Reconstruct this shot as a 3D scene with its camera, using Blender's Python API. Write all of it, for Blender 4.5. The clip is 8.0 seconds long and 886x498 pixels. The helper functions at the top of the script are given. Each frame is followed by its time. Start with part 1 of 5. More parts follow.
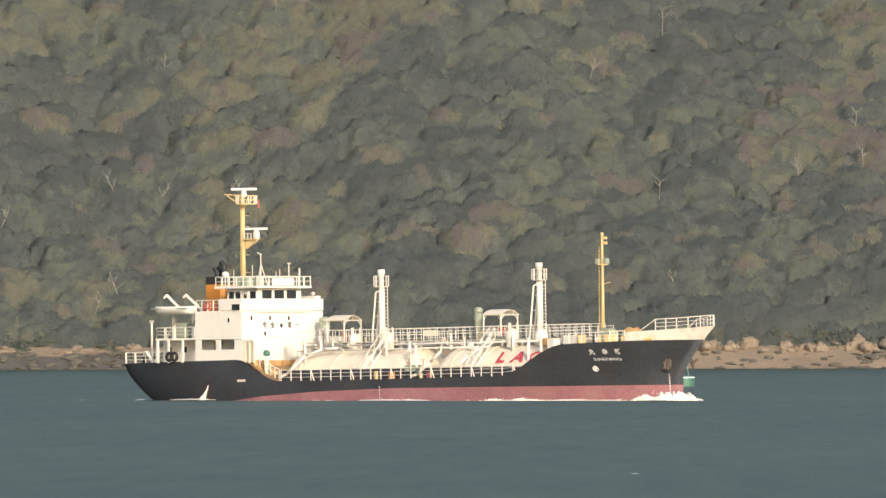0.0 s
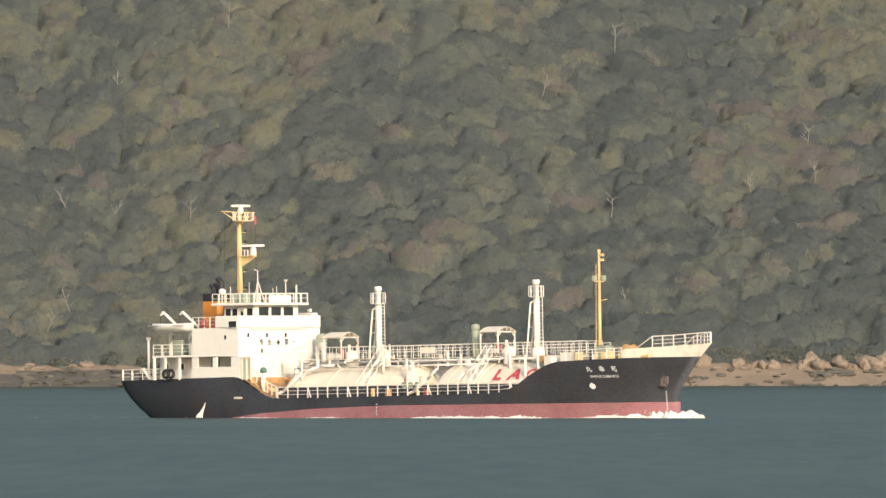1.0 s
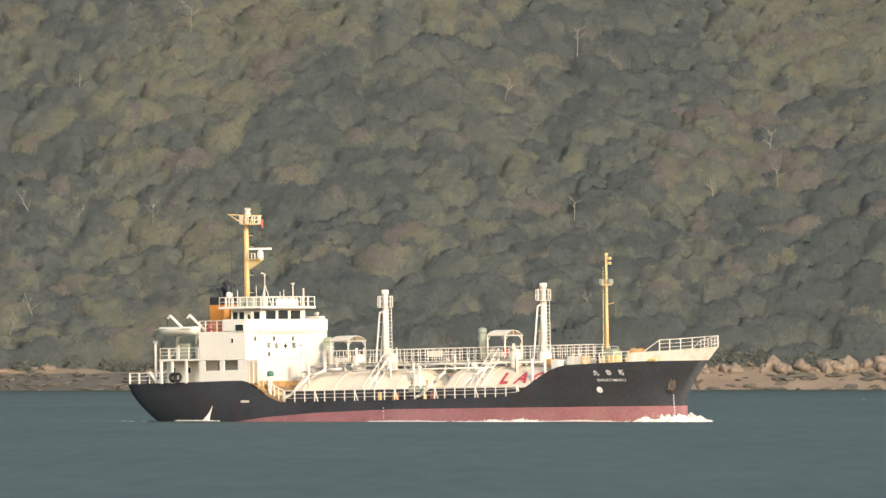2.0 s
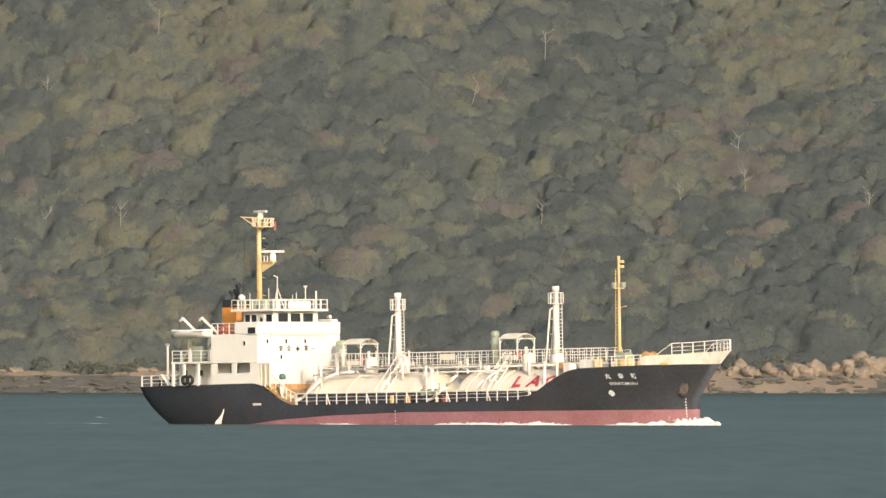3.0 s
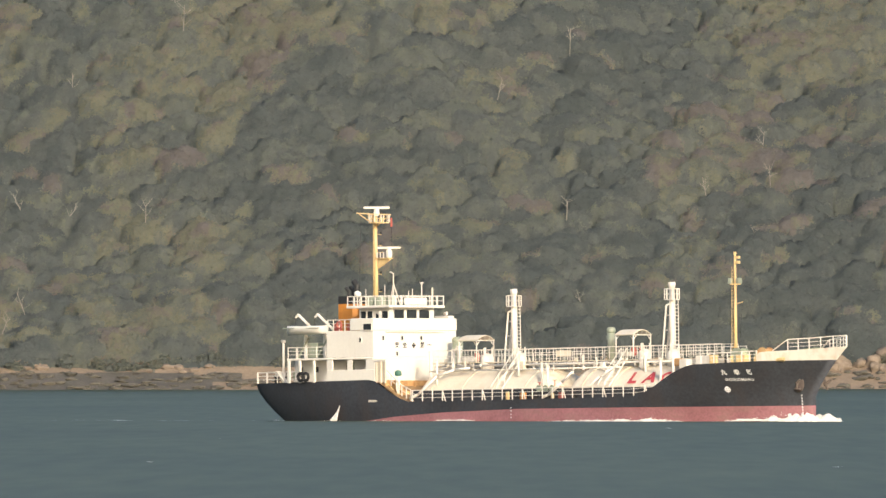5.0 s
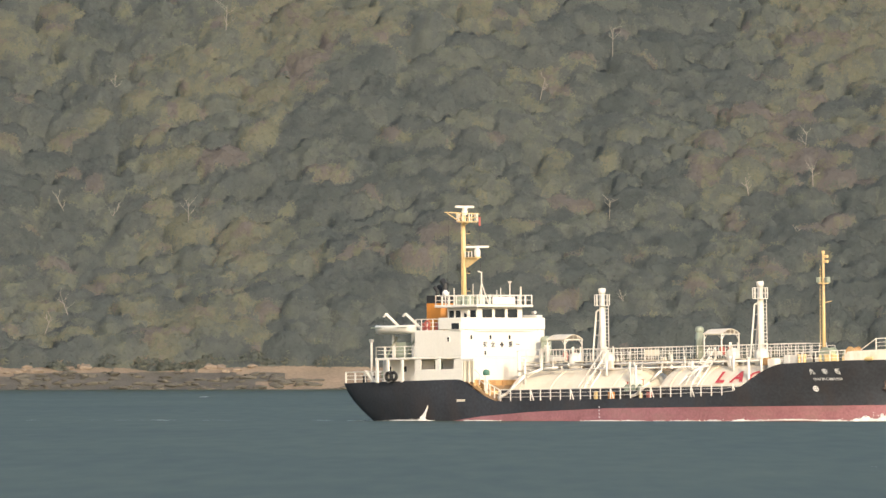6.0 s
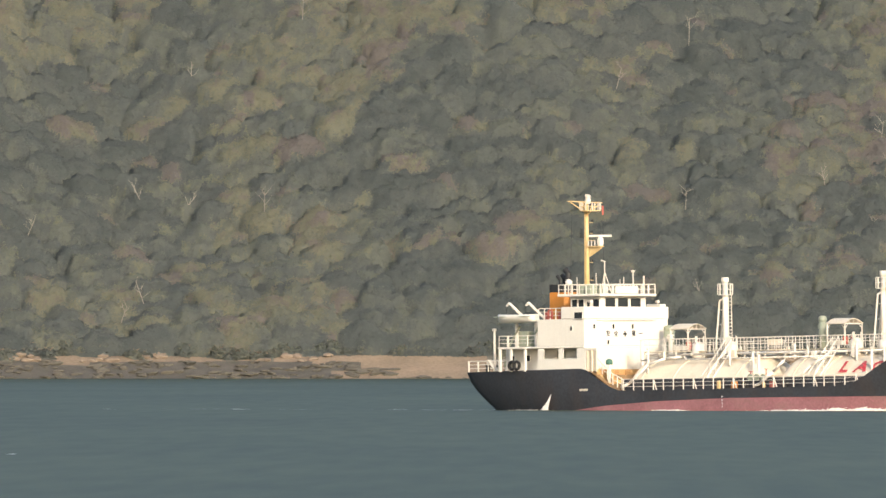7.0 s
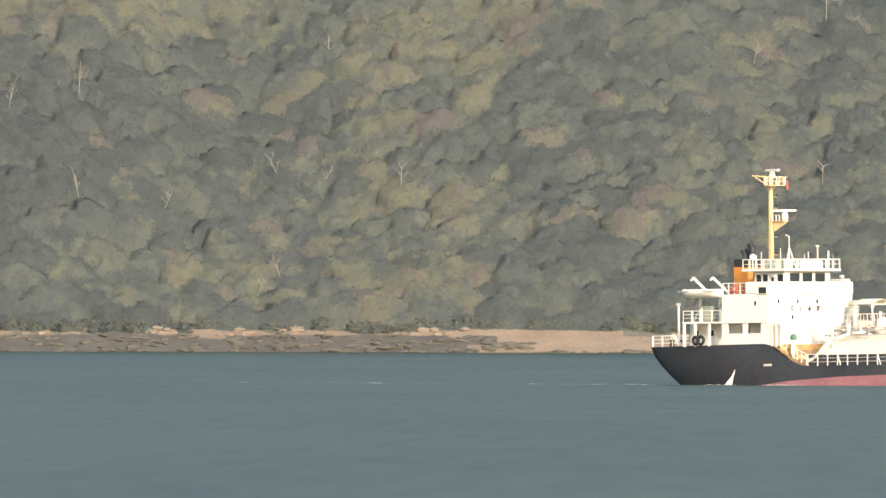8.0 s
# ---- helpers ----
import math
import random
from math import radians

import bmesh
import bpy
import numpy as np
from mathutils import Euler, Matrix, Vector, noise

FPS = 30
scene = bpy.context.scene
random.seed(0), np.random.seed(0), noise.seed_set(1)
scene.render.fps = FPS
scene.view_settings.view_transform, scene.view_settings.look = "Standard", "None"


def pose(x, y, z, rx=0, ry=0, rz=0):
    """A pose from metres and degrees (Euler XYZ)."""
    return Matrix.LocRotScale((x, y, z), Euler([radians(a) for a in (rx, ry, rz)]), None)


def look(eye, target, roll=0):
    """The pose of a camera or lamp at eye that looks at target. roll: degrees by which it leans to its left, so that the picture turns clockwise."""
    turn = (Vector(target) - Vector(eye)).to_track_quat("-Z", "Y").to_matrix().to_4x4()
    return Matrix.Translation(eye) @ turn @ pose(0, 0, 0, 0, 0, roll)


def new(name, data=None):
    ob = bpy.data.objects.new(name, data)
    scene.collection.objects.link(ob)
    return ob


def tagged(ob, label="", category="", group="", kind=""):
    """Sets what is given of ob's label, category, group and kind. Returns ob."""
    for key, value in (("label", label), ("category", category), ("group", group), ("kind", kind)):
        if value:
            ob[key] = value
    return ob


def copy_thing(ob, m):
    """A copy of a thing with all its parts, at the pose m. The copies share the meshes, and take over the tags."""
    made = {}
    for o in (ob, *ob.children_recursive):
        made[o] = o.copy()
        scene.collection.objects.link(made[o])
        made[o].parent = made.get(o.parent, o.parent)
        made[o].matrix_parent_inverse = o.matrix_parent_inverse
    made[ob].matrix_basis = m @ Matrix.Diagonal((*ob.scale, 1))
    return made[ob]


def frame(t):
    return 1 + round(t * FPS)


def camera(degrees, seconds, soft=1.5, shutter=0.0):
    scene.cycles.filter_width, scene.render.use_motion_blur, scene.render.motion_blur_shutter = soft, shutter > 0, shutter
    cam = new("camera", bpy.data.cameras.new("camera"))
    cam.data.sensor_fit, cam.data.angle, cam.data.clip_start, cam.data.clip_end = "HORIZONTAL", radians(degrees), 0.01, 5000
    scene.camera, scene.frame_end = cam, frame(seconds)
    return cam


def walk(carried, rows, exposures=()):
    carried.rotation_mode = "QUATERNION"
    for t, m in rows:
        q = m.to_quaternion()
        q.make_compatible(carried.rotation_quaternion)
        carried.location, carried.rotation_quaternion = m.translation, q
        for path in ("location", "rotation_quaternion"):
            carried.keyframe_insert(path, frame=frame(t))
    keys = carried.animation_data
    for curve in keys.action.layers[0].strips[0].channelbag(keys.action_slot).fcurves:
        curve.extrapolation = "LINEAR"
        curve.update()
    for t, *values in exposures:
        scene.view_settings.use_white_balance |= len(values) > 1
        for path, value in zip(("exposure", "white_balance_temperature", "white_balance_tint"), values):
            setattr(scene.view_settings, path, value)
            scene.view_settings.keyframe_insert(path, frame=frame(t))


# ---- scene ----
from collections import defaultdict

# ---- camera: a long lens on a low shore, turning after the ship ----
cam = camera(2.546, 8.0, soft=1.5)
EYE = (0.0, 0.0, 5.1)
# seconds, turn to the left, tilt up, lean (degrees)
TURNS = [
    (0.0, 0.3858, 0.2741, -0.102), (0.2, 0.3700, 0.3106, -0.105), (0.5, 0.3161, 0.3225, -0.108),
    (1.0, 0.2490, 0.3240, -0.090), (1.5, 0.2150, 0.3296, -0.149), (1.7, 0.1868, 0.3316, -0.120),
    (2.8, 0.0658, 0.3411, 0.010), (3.0, 0.0471, 0.3425, 0.034), (3.5, 0.0000, 0.3333, 0.0),
    (4.0, -0.0347, 0.3304, 0.017), (4.5, -0.0456, 0.3233, -0.010), (4.6, -0.0080, 0.3246, -0.020),
    (4.7, 0.0388, 0.3299, -0.030), (5.8, 0.1975, 0.3336, -0.086), (6.0, 0.2420, 0.3316, -0.076),
    (6.5, 0.3389, 0.3143, -0.106), (7.0, 0.4608, 0.3011, 0.0), (7.5, 0.5998, 0.2852, 0.08),
    (8.0, 0.8535, 0.2262, 0.15)]


def aim(turn, tilt, lean):
    a = radians(turn)
    return look(EYE, (EYE[0] - 100 * math.sin(a), 100 * math.cos(a), EYE[2] + 100 * math.tan(radians(tilt))), lean)


walk(cam, [(t, aim(a, b, c)) for t, a, b, c in TURNS],
     [(0.0, 0.69, 6450, 10), (4.5, 0.70, 6450, 10), (6.5, 0.74, 6450, 10), (7.5, 0.93, 6400, 10), (8.0, 1.17, 6350, 10)])

# ---- light: low warm sun behind the camera, clear sky ----
SUN_EL, SUN_AZ = 22.0, 160.0          # azimuth clockwise from +y
world = bpy.data.worlds.new("sky")
scene.world = world
world.use_nodes = True
wn = world.node_tree
sky = wn.nodes.new("ShaderNodeTexSky")
sky.sky_type, sky.sun_disc = "NISHITA", False
sky.sun_elevation, sky.sun_rotation = radians(SUN_EL), radians(SUN_AZ)
sky.air_density, sky.dust_density = 1.0, 3.0
wn.links.new(sky.outputs[0], wn.nodes["Background"].inputs[0])
wn.nodes["Background"].inputs[1].default_value = 0.15
sun_data = bpy.data.lights.new("sun", "SUN")
sun_data.energy, sun_data.angle, sun_data.color = 2.45, radians(6.0), (1.0, 0.885, 0.73)
sun = new("sun", sun_data)
e, az = radians(SUN_EL), radians(SUN_AZ)
TO_SUN = Vector((math.sin(az) * math.cos(e), math.cos(az) * math.cos(e), math.sin(e)))
sun.matrix_world = look(Vector((0, 1500, 300)) + TO_SUN * 500, (0, 1500, 300))


# ---- materials ----
def material(name, colour, rough=0.6, metal=0.0, vary=0.25, scale=2.0, fine=20.0, bump=0.15, spec=0.5,
             stain=None, stain_amount=0.0, stain_scale=(1.0, 1.0, 0.25), space="Object", dist=0.02):
    """Base colour with two scales of variation, optional streaky stains, and fine relief."""
    m = bpy.data.materials.new(name)
    m.use_nodes = True
    t = m.node_tree
    b = t.nodes["Principled BSDF"]
    b.inputs["Roughness"].default_value, b.inputs["Metallic"].default_value = rough, metal
    b.inputs["Specular IOR Level"].default_value = spec
    co = t.nodes.new("ShaderNodeTexCoord")

    def noise_at(sc, detail, source):
        n = t.nodes.new("ShaderNodeTexNoise")
        n.inputs["Scale"].default_value, n.inputs["Detail"].default_value = sc, detail
        t.links.new(source, n.inputs["Vector"])
        return n.outputs["Fac"]

    big = noise_at(scale, 3, co.outputs[space])
    small = noise_at(fine, 4, co.outputs[space])
    add = t.nodes.new("ShaderNodeMath")
    add.operation = "ADD"
    t.links.new(big, add.inputs[0])
    t.links.new(small, add.inputs[1])
    ramp = t.nodes.new("ShaderNodeMapRange")
    ramp.inputs[1].default_value, ramp.inputs[2].default_value = 0.6, 1.4
    ramp.inputs[3].default_value, ramp.inputs[4].default_value = 1 - vary, 1 + vary
    t.links.new(add.outputs[0], ramp.inputs[0])
    hsv = t.nodes.new("ShaderNodeHueSaturation")
    hsv.inputs["Color"].default_value = (*colour, 1)
    t.links.new(ramp.outputs[0], hsv.inputs["Value"])
    out = hsv.outputs[0]
    if stain:
        mp = t.nodes.new("ShaderNodeMapping")
        mp.inputs["Scale"].default_value = stain_scale
        t.links.new(co.outputs[space], mp.inputs["Vector"])
        s = noise_at(1.0, 6, mp.outputs[0])
        r = t.nodes.new("ShaderNodeMapRange")
        r.inputs[1].default_value, r.inputs[2].default_value = 0.5, 0.75
        r.inputs[3].default_value, r.inputs[4].default_value = 0.0, stain_amount
        t.links.new(s, r.inputs[0])
        mix = t.nodes.new("ShaderNodeMix")
        mix.data_type = "RGBA"
        t.links.new(r.outputs[0], mix.inputs[0])
        t.links.new(out, mix.inputs[6])
        mix.inputs[7].default_value = (*stain, 1)
        out = mix.outputs[2]
    t.links.new(out, b.inputs["Base Color"])
    bp = t.nodes.new("ShaderNodeBump")
    bp.inputs["Strength"].default_value, bp.inputs["Distance"].default_value = bump, dist
    t.links.new(small, bp.inputs["Height"])
    t.links.new(bp.outputs[0], b.inputs["Normal"])
    return m


WHITE = material("white_ship_paint", (0.66, 0.62, 0.55), 0.45, vary=0.06, scale=0.5, fine=6, stain=(0.42, 0.26, 0.12),
                 stain_amount=0.45, stain_scale=(1.6, 1.6, 0.22))
HOUSE = material("white_house_paint", (0.68, 0.645, 0.575), 0.45, vary=0.06, scale=0.4, fine=6, stain=(0.5, 0.4, 0.28),
                 stain_amount=0.2, stain_scale=(1.2, 1.2, 0.15))
TANK = material("cream_tank_paint", (0.64, 0.57, 0.45), 0.5, vary=0.12, scale=0.4, fine=5, stain=(0.45, 0.28, 0.14),
                stain_amount=0.4, stain_scale=(0.9, 0.4, 0.4))
# weathered black, its base lifted a little for the haze over the ship
BLACK = material("black_hull_paint", (0.038, 0.041, 0.048), 0.6, spec=0.3, vary=0.35, scale=0.3, fine=4, stain=(0.06, 0.045, 0.04),
                 stain_amount=0.6, stain_scale=(0.5, 0.5, 0.12))
# faded red, made paler still by haze put into the base colour
RED = material("red_boot_topping", (0.28, 0.122, 0.132), 0.65, vary=0.3, scale=0.4, fine=5, stain=(0.22, 0.14, 0.12),
               stain_amount=0.7, stain_scale=(0.4, 0.4, 1.2))
YELLOW = material("buff_mast_paint", (0.68, 0.49, 0.23), 0.5, vary=0.15, scale=1.0, fine=8, stain=(0.25, 0.12, 0.05), stain_amount=0.5)
ORANGE = material("orange_funnel_paint", (0.52, 0.20, 0.03), 0.5, vary=0.12, scale=0.8, fine=6)
SOOT = material("black_funnel_paint", (0.02, 0.02, 0.02), 0.6, vary=0.3)
GLASS = material("dark_window_glass", (0.025, 0.03, 0.035), 0.08, vary=0.2, scale=0.6, bump=0.02)
GREEN = material("green_paint", (0.05, 0.14, 0.10), 0.5, vary=0.2)
PALE_GREEN = material("pale_green_paint", (0.26, 0.29, 0.22), 0.5, vary=0.2, scale=1.5, stain=(0.3, 0.2, 0.1), stain_amount=0.4)
SIGNAL_RED = material("signal_red_paint", (0.40, 0.10, 0.075), 0.5, vary=0.15)
RUST = material("rusty_deck_steel", (0.42, 0.24, 0.10), 0.75, vary=0.35, scale=1.5, fine=8, stain=(0.6, 0.45, 0.22), stain_amount=0.7)
DECK = material("rusty_brown_deck_paint", (0.24, 0.15, 0.07), 0.7, vary=0.3)
RUBBER = material("black_rubber", (0.015, 0.015, 0.015), 0.8)
ROPE = material("mooring_rope", (0.30, 0.34, 0.22), 0.9, vary=0.3, scale=3, fine=30)
LETTER = material("white_lettering", (0.72, 0.72, 0.70), 0.5, vary=0.12, scale=2)
INK = material("dark_lettering", (0.03, 0.03, 0.035), 0.6)
LETTER_RED = material("faded_red_lettering", (0.45, 0.05, 0.06), 0.6, vary=0.3, scale=2)
SAND = material("beach_sand", (0.20, 0.150, 0.102), 0.9, vary=0.3, scale=0.12, fine=1.5, bump=0.4, dist=0.15)
FLOOR = material("leaf_litter_and_scrub", (0.115, 0.108, 0.085), 0.9, vary=0.35, scale=0.2, fine=1.5, bump=0.6, dist=0.3)
BARK = material("grey_bark", (0.20, 0.16, 0.12), 0.9, vary=0.3, scale=1.5)
BLEACHED = material("bleached_dead_wood", (0.24, 0.22, 0.19), 0.85, vary=0.2, scale=1.0)
ROCK = material("tan_granite", (0.185, 0.145, 0.106), 0.85, vary=0.35, scale=0.35, fine=2.5, bump=0.6, dist=0.12,
                stain=(0.14, 0.11, 0.09), stain_amount=0.75, stain_scale=(0.5, 0.5, 0.8))
DARK_ROCK = material("weedy_dark_rock", (0.078, 0.070, 0.057), 0.85, vary=0.4, scale=0.3, fine=2, bump=0.6, dist=0.15,
                     stain=(0.05, 0.05, 0.03), stain_amount=0.7, stain_scale=(0.3, 0.3, 0.6))
FOAM = material("white_sea_foam", (0.66, 0.64, 0.59), 0.9, vary=0.2, scale=1.2, fine=5, bump=0.6, dist=0.15)
THIN_FOAM = material("thin_sea_foam", (0.26, 0.29, 0.28), 0.9, vary=0.3, scale=1.2, fine=5)
DARK_RUST = material("dark_rusted_iron", (0.10, 0.078, 0.066), 0.8, vary=0.4)


def leaf_material():
    """Foliage: hue by each tree's own tint, clump by clump variation, a little light passing through; distance haze is
    mixed into the hues.
    """
    m = bpy.data.materials.new("hazy_mixed_evergreen_leaves")
    m.use_nodes = True
    t = m.node_tree
    b = t.nodes["Principled BSDF"]
    tint = t.nodes.new("ShaderNodeAttribute")
    tint.attribute_name = "tint"
    ramp = t.nodes.new("ShaderNodeValToRGB")
    els = ramp.color_ramp.elements
    # greens lightened, greyed and blued: the haze over the hill put into the colour
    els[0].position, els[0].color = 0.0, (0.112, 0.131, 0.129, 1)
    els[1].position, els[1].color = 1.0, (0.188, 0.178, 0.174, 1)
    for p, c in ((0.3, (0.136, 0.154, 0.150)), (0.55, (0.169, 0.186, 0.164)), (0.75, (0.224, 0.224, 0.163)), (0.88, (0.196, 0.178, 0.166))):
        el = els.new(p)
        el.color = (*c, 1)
    t.links.new(tint.outputs["Fac"], ramp.inputs[0])
    geo = t.nodes.new("ShaderNodeNewGeometry")
    mr = t.nodes.new("ShaderNodeMapRange")
    mr.inputs[3].default_value, mr.inputs[4].default_value = 0.92, 1.09
    co = t.nodes.new("ShaderNodeTexCoord")
    clump = t.nodes.new("ShaderNodeTexNoise")
    clump.inputs["Scale"].default_value, clump.inputs["Detail"].default_value = 0.9, 5
    t.links.new(co.outputs["Object"], clump.inputs["Vector"])
    blend = t.nodes.new("ShaderNodeMath")
    blend.operation, blend.inputs[1].default_value = "MULTIPLY_ADD", 0.35
    t.links.new(geo.outputs["Random Per Island"], blend.inputs[0])
    t.links.new(clump.outputs["Fac"], blend.inputs[2])
    mr.inputs[1].default_value, mr.inputs[2].default_value = 0.35, 1.0
    t.links.new(blend.outputs[0], mr.inputs[0])
    hsv = t.nodes.new("ShaderNodeHueSaturation")
    t.links.new(ramp.outputs[0], hsv.inputs["Color"])
    t.links.new(mr.outputs[0], hsv.inputs["Value"])
    t.links.new(hsv.outputs[0], b.inputs["Base Color"])
    b.inputs["Roughness"].default_value = 0.7
    b.inputs["Specular IOR Level"].default_value = 0.25
    tr = t.nodes.new("ShaderNodeBsdfTranslucent")
    t.links.new(hsv.outputs[0], tr.inputs[0])
    mix = t.nodes.new("ShaderNodeMixShader")
    mix.inputs[0].default_value = 0.45
    t.links.new(b.outputs[0], mix.inputs[1])
    t.links.new(tr.outputs[0], mix.inputs[2])
    # gaps between the leaves of a clump
    clear = t.nodes.new("ShaderNodeBsdfTransparent")
    gaps = t.nodes.new("ShaderNodeMixShader")
    gaps.inputs[0].default_value = 0.25
    t.links.new(mix.outputs[0], gaps.inputs[1])
    t.links.new(clear.outputs[0], gaps.inputs[2])
    t.links.new(gaps.outputs[0], t.nodes["Material Output"].inputs[0])
    return m


HAZY_LEAF = leaf_material()


def water_material():
    """Choppy sea water: green-grey body colour with wave and wind-patch tones put into it, gloss broken by ripples."""
    m = bpy.data.materials.new("choppy_sea_water")
    m.use_nodes = True
    t = m.node_tree
    b = t.nodes["Principled BSDF"]
    co = t.nodes.new("ShaderNodeTexCoord")

    def layer(sx, sy, detail):
        mp = t.nodes.new("ShaderNodeMapping")
        mp.inputs["Scale"].default_value = (sx, sy, 1)
        t.links.new(co.outputs["Object"], mp.inputs[0])
        n = t.nodes.new("ShaderNodeTexNoise")
        n.inputs["Scale"].default_value, n.inputs["Detail"].default_value = 1.0, detail
        t.links.new(mp.outputs[0], n.inputs["Vector"])
        return n.outputs["Fac"]

    patch, ripple = layer(0.03, 0.003, 4), layer(0.5, 0.02, 5)
    add = t.nodes.new("ShaderNodeMath")
    add.operation = "ADD"
    t.links.new(patch, add.inputs[0])
    t.links.new(ripple, add.inputs[1])
    ramp = t.nodes.new("ShaderNodeValToRGB")
    ramp.color_ramp.elements[0].position, ramp.color_ramp.elements[0].color = 0.34, (0.027, 0.037, 0.021, 1)
    ramp.color_ramp.elements[1].position, ramp.color_ramp.elements[1].color = 0.66, (0.060, 0.073, 0.042, 1)
    half = t.nodes.new("ShaderNodeMath")
    half.operation = "MULTIPLY"
    half.inputs[1].default_value = 0.5
    t.links.new(add.outputs[0], half.inputs[0])
    t.links.new(half.outputs[0], ramp.inputs[0])
    t.links.new(ramp.outputs[0], b.inputs["Base Color"])
    b.inputs["IOR"].default_value = 1.333
    b.inputs["Roughness"].default_value = 0.55
    b.inputs["Specular IOR Level"].default_value = 0.17
    bp = t.nodes.new("ShaderNodeBump")
    bp.inputs["Strength"].default_value, bp.inputs["Distance"].default_value = 0.25, 0.3
    t.links.new(ripple, bp.inputs["Height"])
    t.links.new(bp.outputs[0], b.inputs["Normal"])
    return m


WATER = water_material()


# ---- mesh helpers ----
def finish(bm, name, mat, smooth=False):
    me = bpy.data.meshes.new(name)
    bmesh.ops.recalc_face_normals(bm, faces=bm.faces)
    bm.to_mesh(me)
    bm.free()
    for m in (mat if isinstance(mat, (list, tuple)) else [mat]):
        me.materials.append(m)
    if smooth:
        me.polygons.foreach_set("use_smooth", [True] * len(me.polygons))
    return me


def part(name, bm, mat, parent=None, label="", smooth=False, at=None):
    """Links a bmesh as one mesh object under a thing or a part."""
    ob = new(name, finish(bm, name, mat, smooth))
    if parent:
        ob.parent = parent
    if at is not None:
        ob.matrix_basis = at
    return tagged(ob, label)


def thing(name, label, category, group="", kind="", at=None):
    ob = new(name)
    if at is not None:
        ob.matrix_basis = at
    return tagged(ob, label, category, group, kind)


def box(bm, x0, x1, y0, y1, z0, z1, bevel=0.03, m=None):
    g = bmesh.ops.create_cube(bm, size=1.0)["verts"]
    t = Matrix.Translation(((x0 + x1) / 2, (y0 + y1) / 2, (z0 + z1) / 2)) @ Matrix.Diagonal((x1 - x0, y1 - y0, z1 - z0, 1))
    bmesh.ops.transform(bm, verts=g, matrix=t if m is None else m @ t)
    if bevel:
        es = list({ed for v in g for ed in v.link_edges})
        bmesh.ops.bevel(bm, geom=es, offset=bevel, segments=1, affect="EDGES")
    return bm


def rod(bm, a, b, r, r2=None, n=8):
    """A round bar from a to b."""
    a, b = Vector(a), Vector(b)
    d = b - a
    if d.length < 1e-6:
        return bm
    m = Matrix.Translation((a + b) / 2) @ d.to_track_quat("Z", "Y").to_matrix().to_4x4()
    bmesh.ops.create_cone(bm, cap_ends=True, segments=n, radius1=r, radius2=r if r2 is None else r2, depth=d.length, matrix=m)
    return bm


def loft(bm, rings, closed=True, caps=True):
    """Skins rings of equally many points."""
    vs = [[bm.verts.new(p) for p in ring] for ring in rings]
    n = len(rings[0])
    for a, b in zip(vs, vs[1:]):
        for i in range(n if closed else n - 1):
            j = (i + 1) % n
            bm.faces.new((a[i], a[j], b[j], b[i]))
    if caps and closed:
        bm.faces.new(vs[0])
        bm.faces.new(vs[-1])
    return bm


def lerp(a, b, t):
    return a + (b - a) * t


def table(rows, x):
    """Linear look-up in (x, value) rows."""
    if x <= rows[0][0]:
        return rows[0][1]
    for (xa, a), (xb, b) in zip(rows, rows[1:]):
        if x <= xb:
            return lerp(a, b, (x - xa) / (xb - xa))
    return rows[-1][1]


# ---- sea ----
SHORE = 4100.0
bm = bmesh.new()
xs = [-3500, -800, -200, -60, 0, 60, 200, 800, 3500]
ys = [-600, 0, 400, 900, 1500, 2100, 2800, 3600, 4140]
loft(bm, [[(x, y, 0.0) for x in xs] for y in ys], closed=False)
tagged(part("water", bm, WATER), "choppy grey-green sea water of a strait", "sea", kind="structure")


# ---- hill ----
def shore_line(x):
    return SHORE + 6 * noise.noise(Vector((x * 0.018, 3.1, 0))) + 2.0 * noise.noise(Vector((x * 0.09, 7.7, 0)))


def ground_z(x, y):
    s = y - shore_line(x)
    z = table([(-60, -5), (-6, -0.6), (0, 0.0), (9, 2.5), (15, 4.4), (19, 5.8), (60, 28), (120, 68), (180, 104), (230, 122), (330, 118), (600, 20)], s)
    k = min(1.0, max(0.0, (s - 15) / 40))
    z += k * (13.0 * noise.noise(Vector((x * 0.013, y * 0.008, 0.3))) + 4.0 * noise.noise(Vector((x * 0.035, y * 0.03, 4.3))))
    if 0 < s < 20:
        z += 0.35 * noise.noise(Vector((x * 0.25, y * 0.3, 1.0)))
    return z


def sandy_bank(x):
    """Where pale sand lies bare at the top of the reef, below the trees."""
    w = x + 1.5 * noise.noise(Vector((x * 0.3, 8.8, 0)))
    return any(a < w < b for a, b in ((-144, -140.5), (-122, -115.5), (-113, -98), (-94, -81), (-68, -24), (24, 92)))


bm = bmesh.new()
xs = [-2500, -1500, -900, -600, -450, -340, -270] + [-220 + 2 * i for i in range(200)] + [190, 260, 340, 450, 600, 900, 1500, 2500]
ys = [-40, -12, -5, 0, 2, 4, 6, 8, 10, 12, 14, 16, 18, 20, 23, 27] + list(range(32, 240, 7)) + [270, 330, 450, 600]
loft(bm, [[(x, shore_line(x) + s, ground_z(x, shore_line(x) + s)) for x in xs] for s in ys], closed=False)
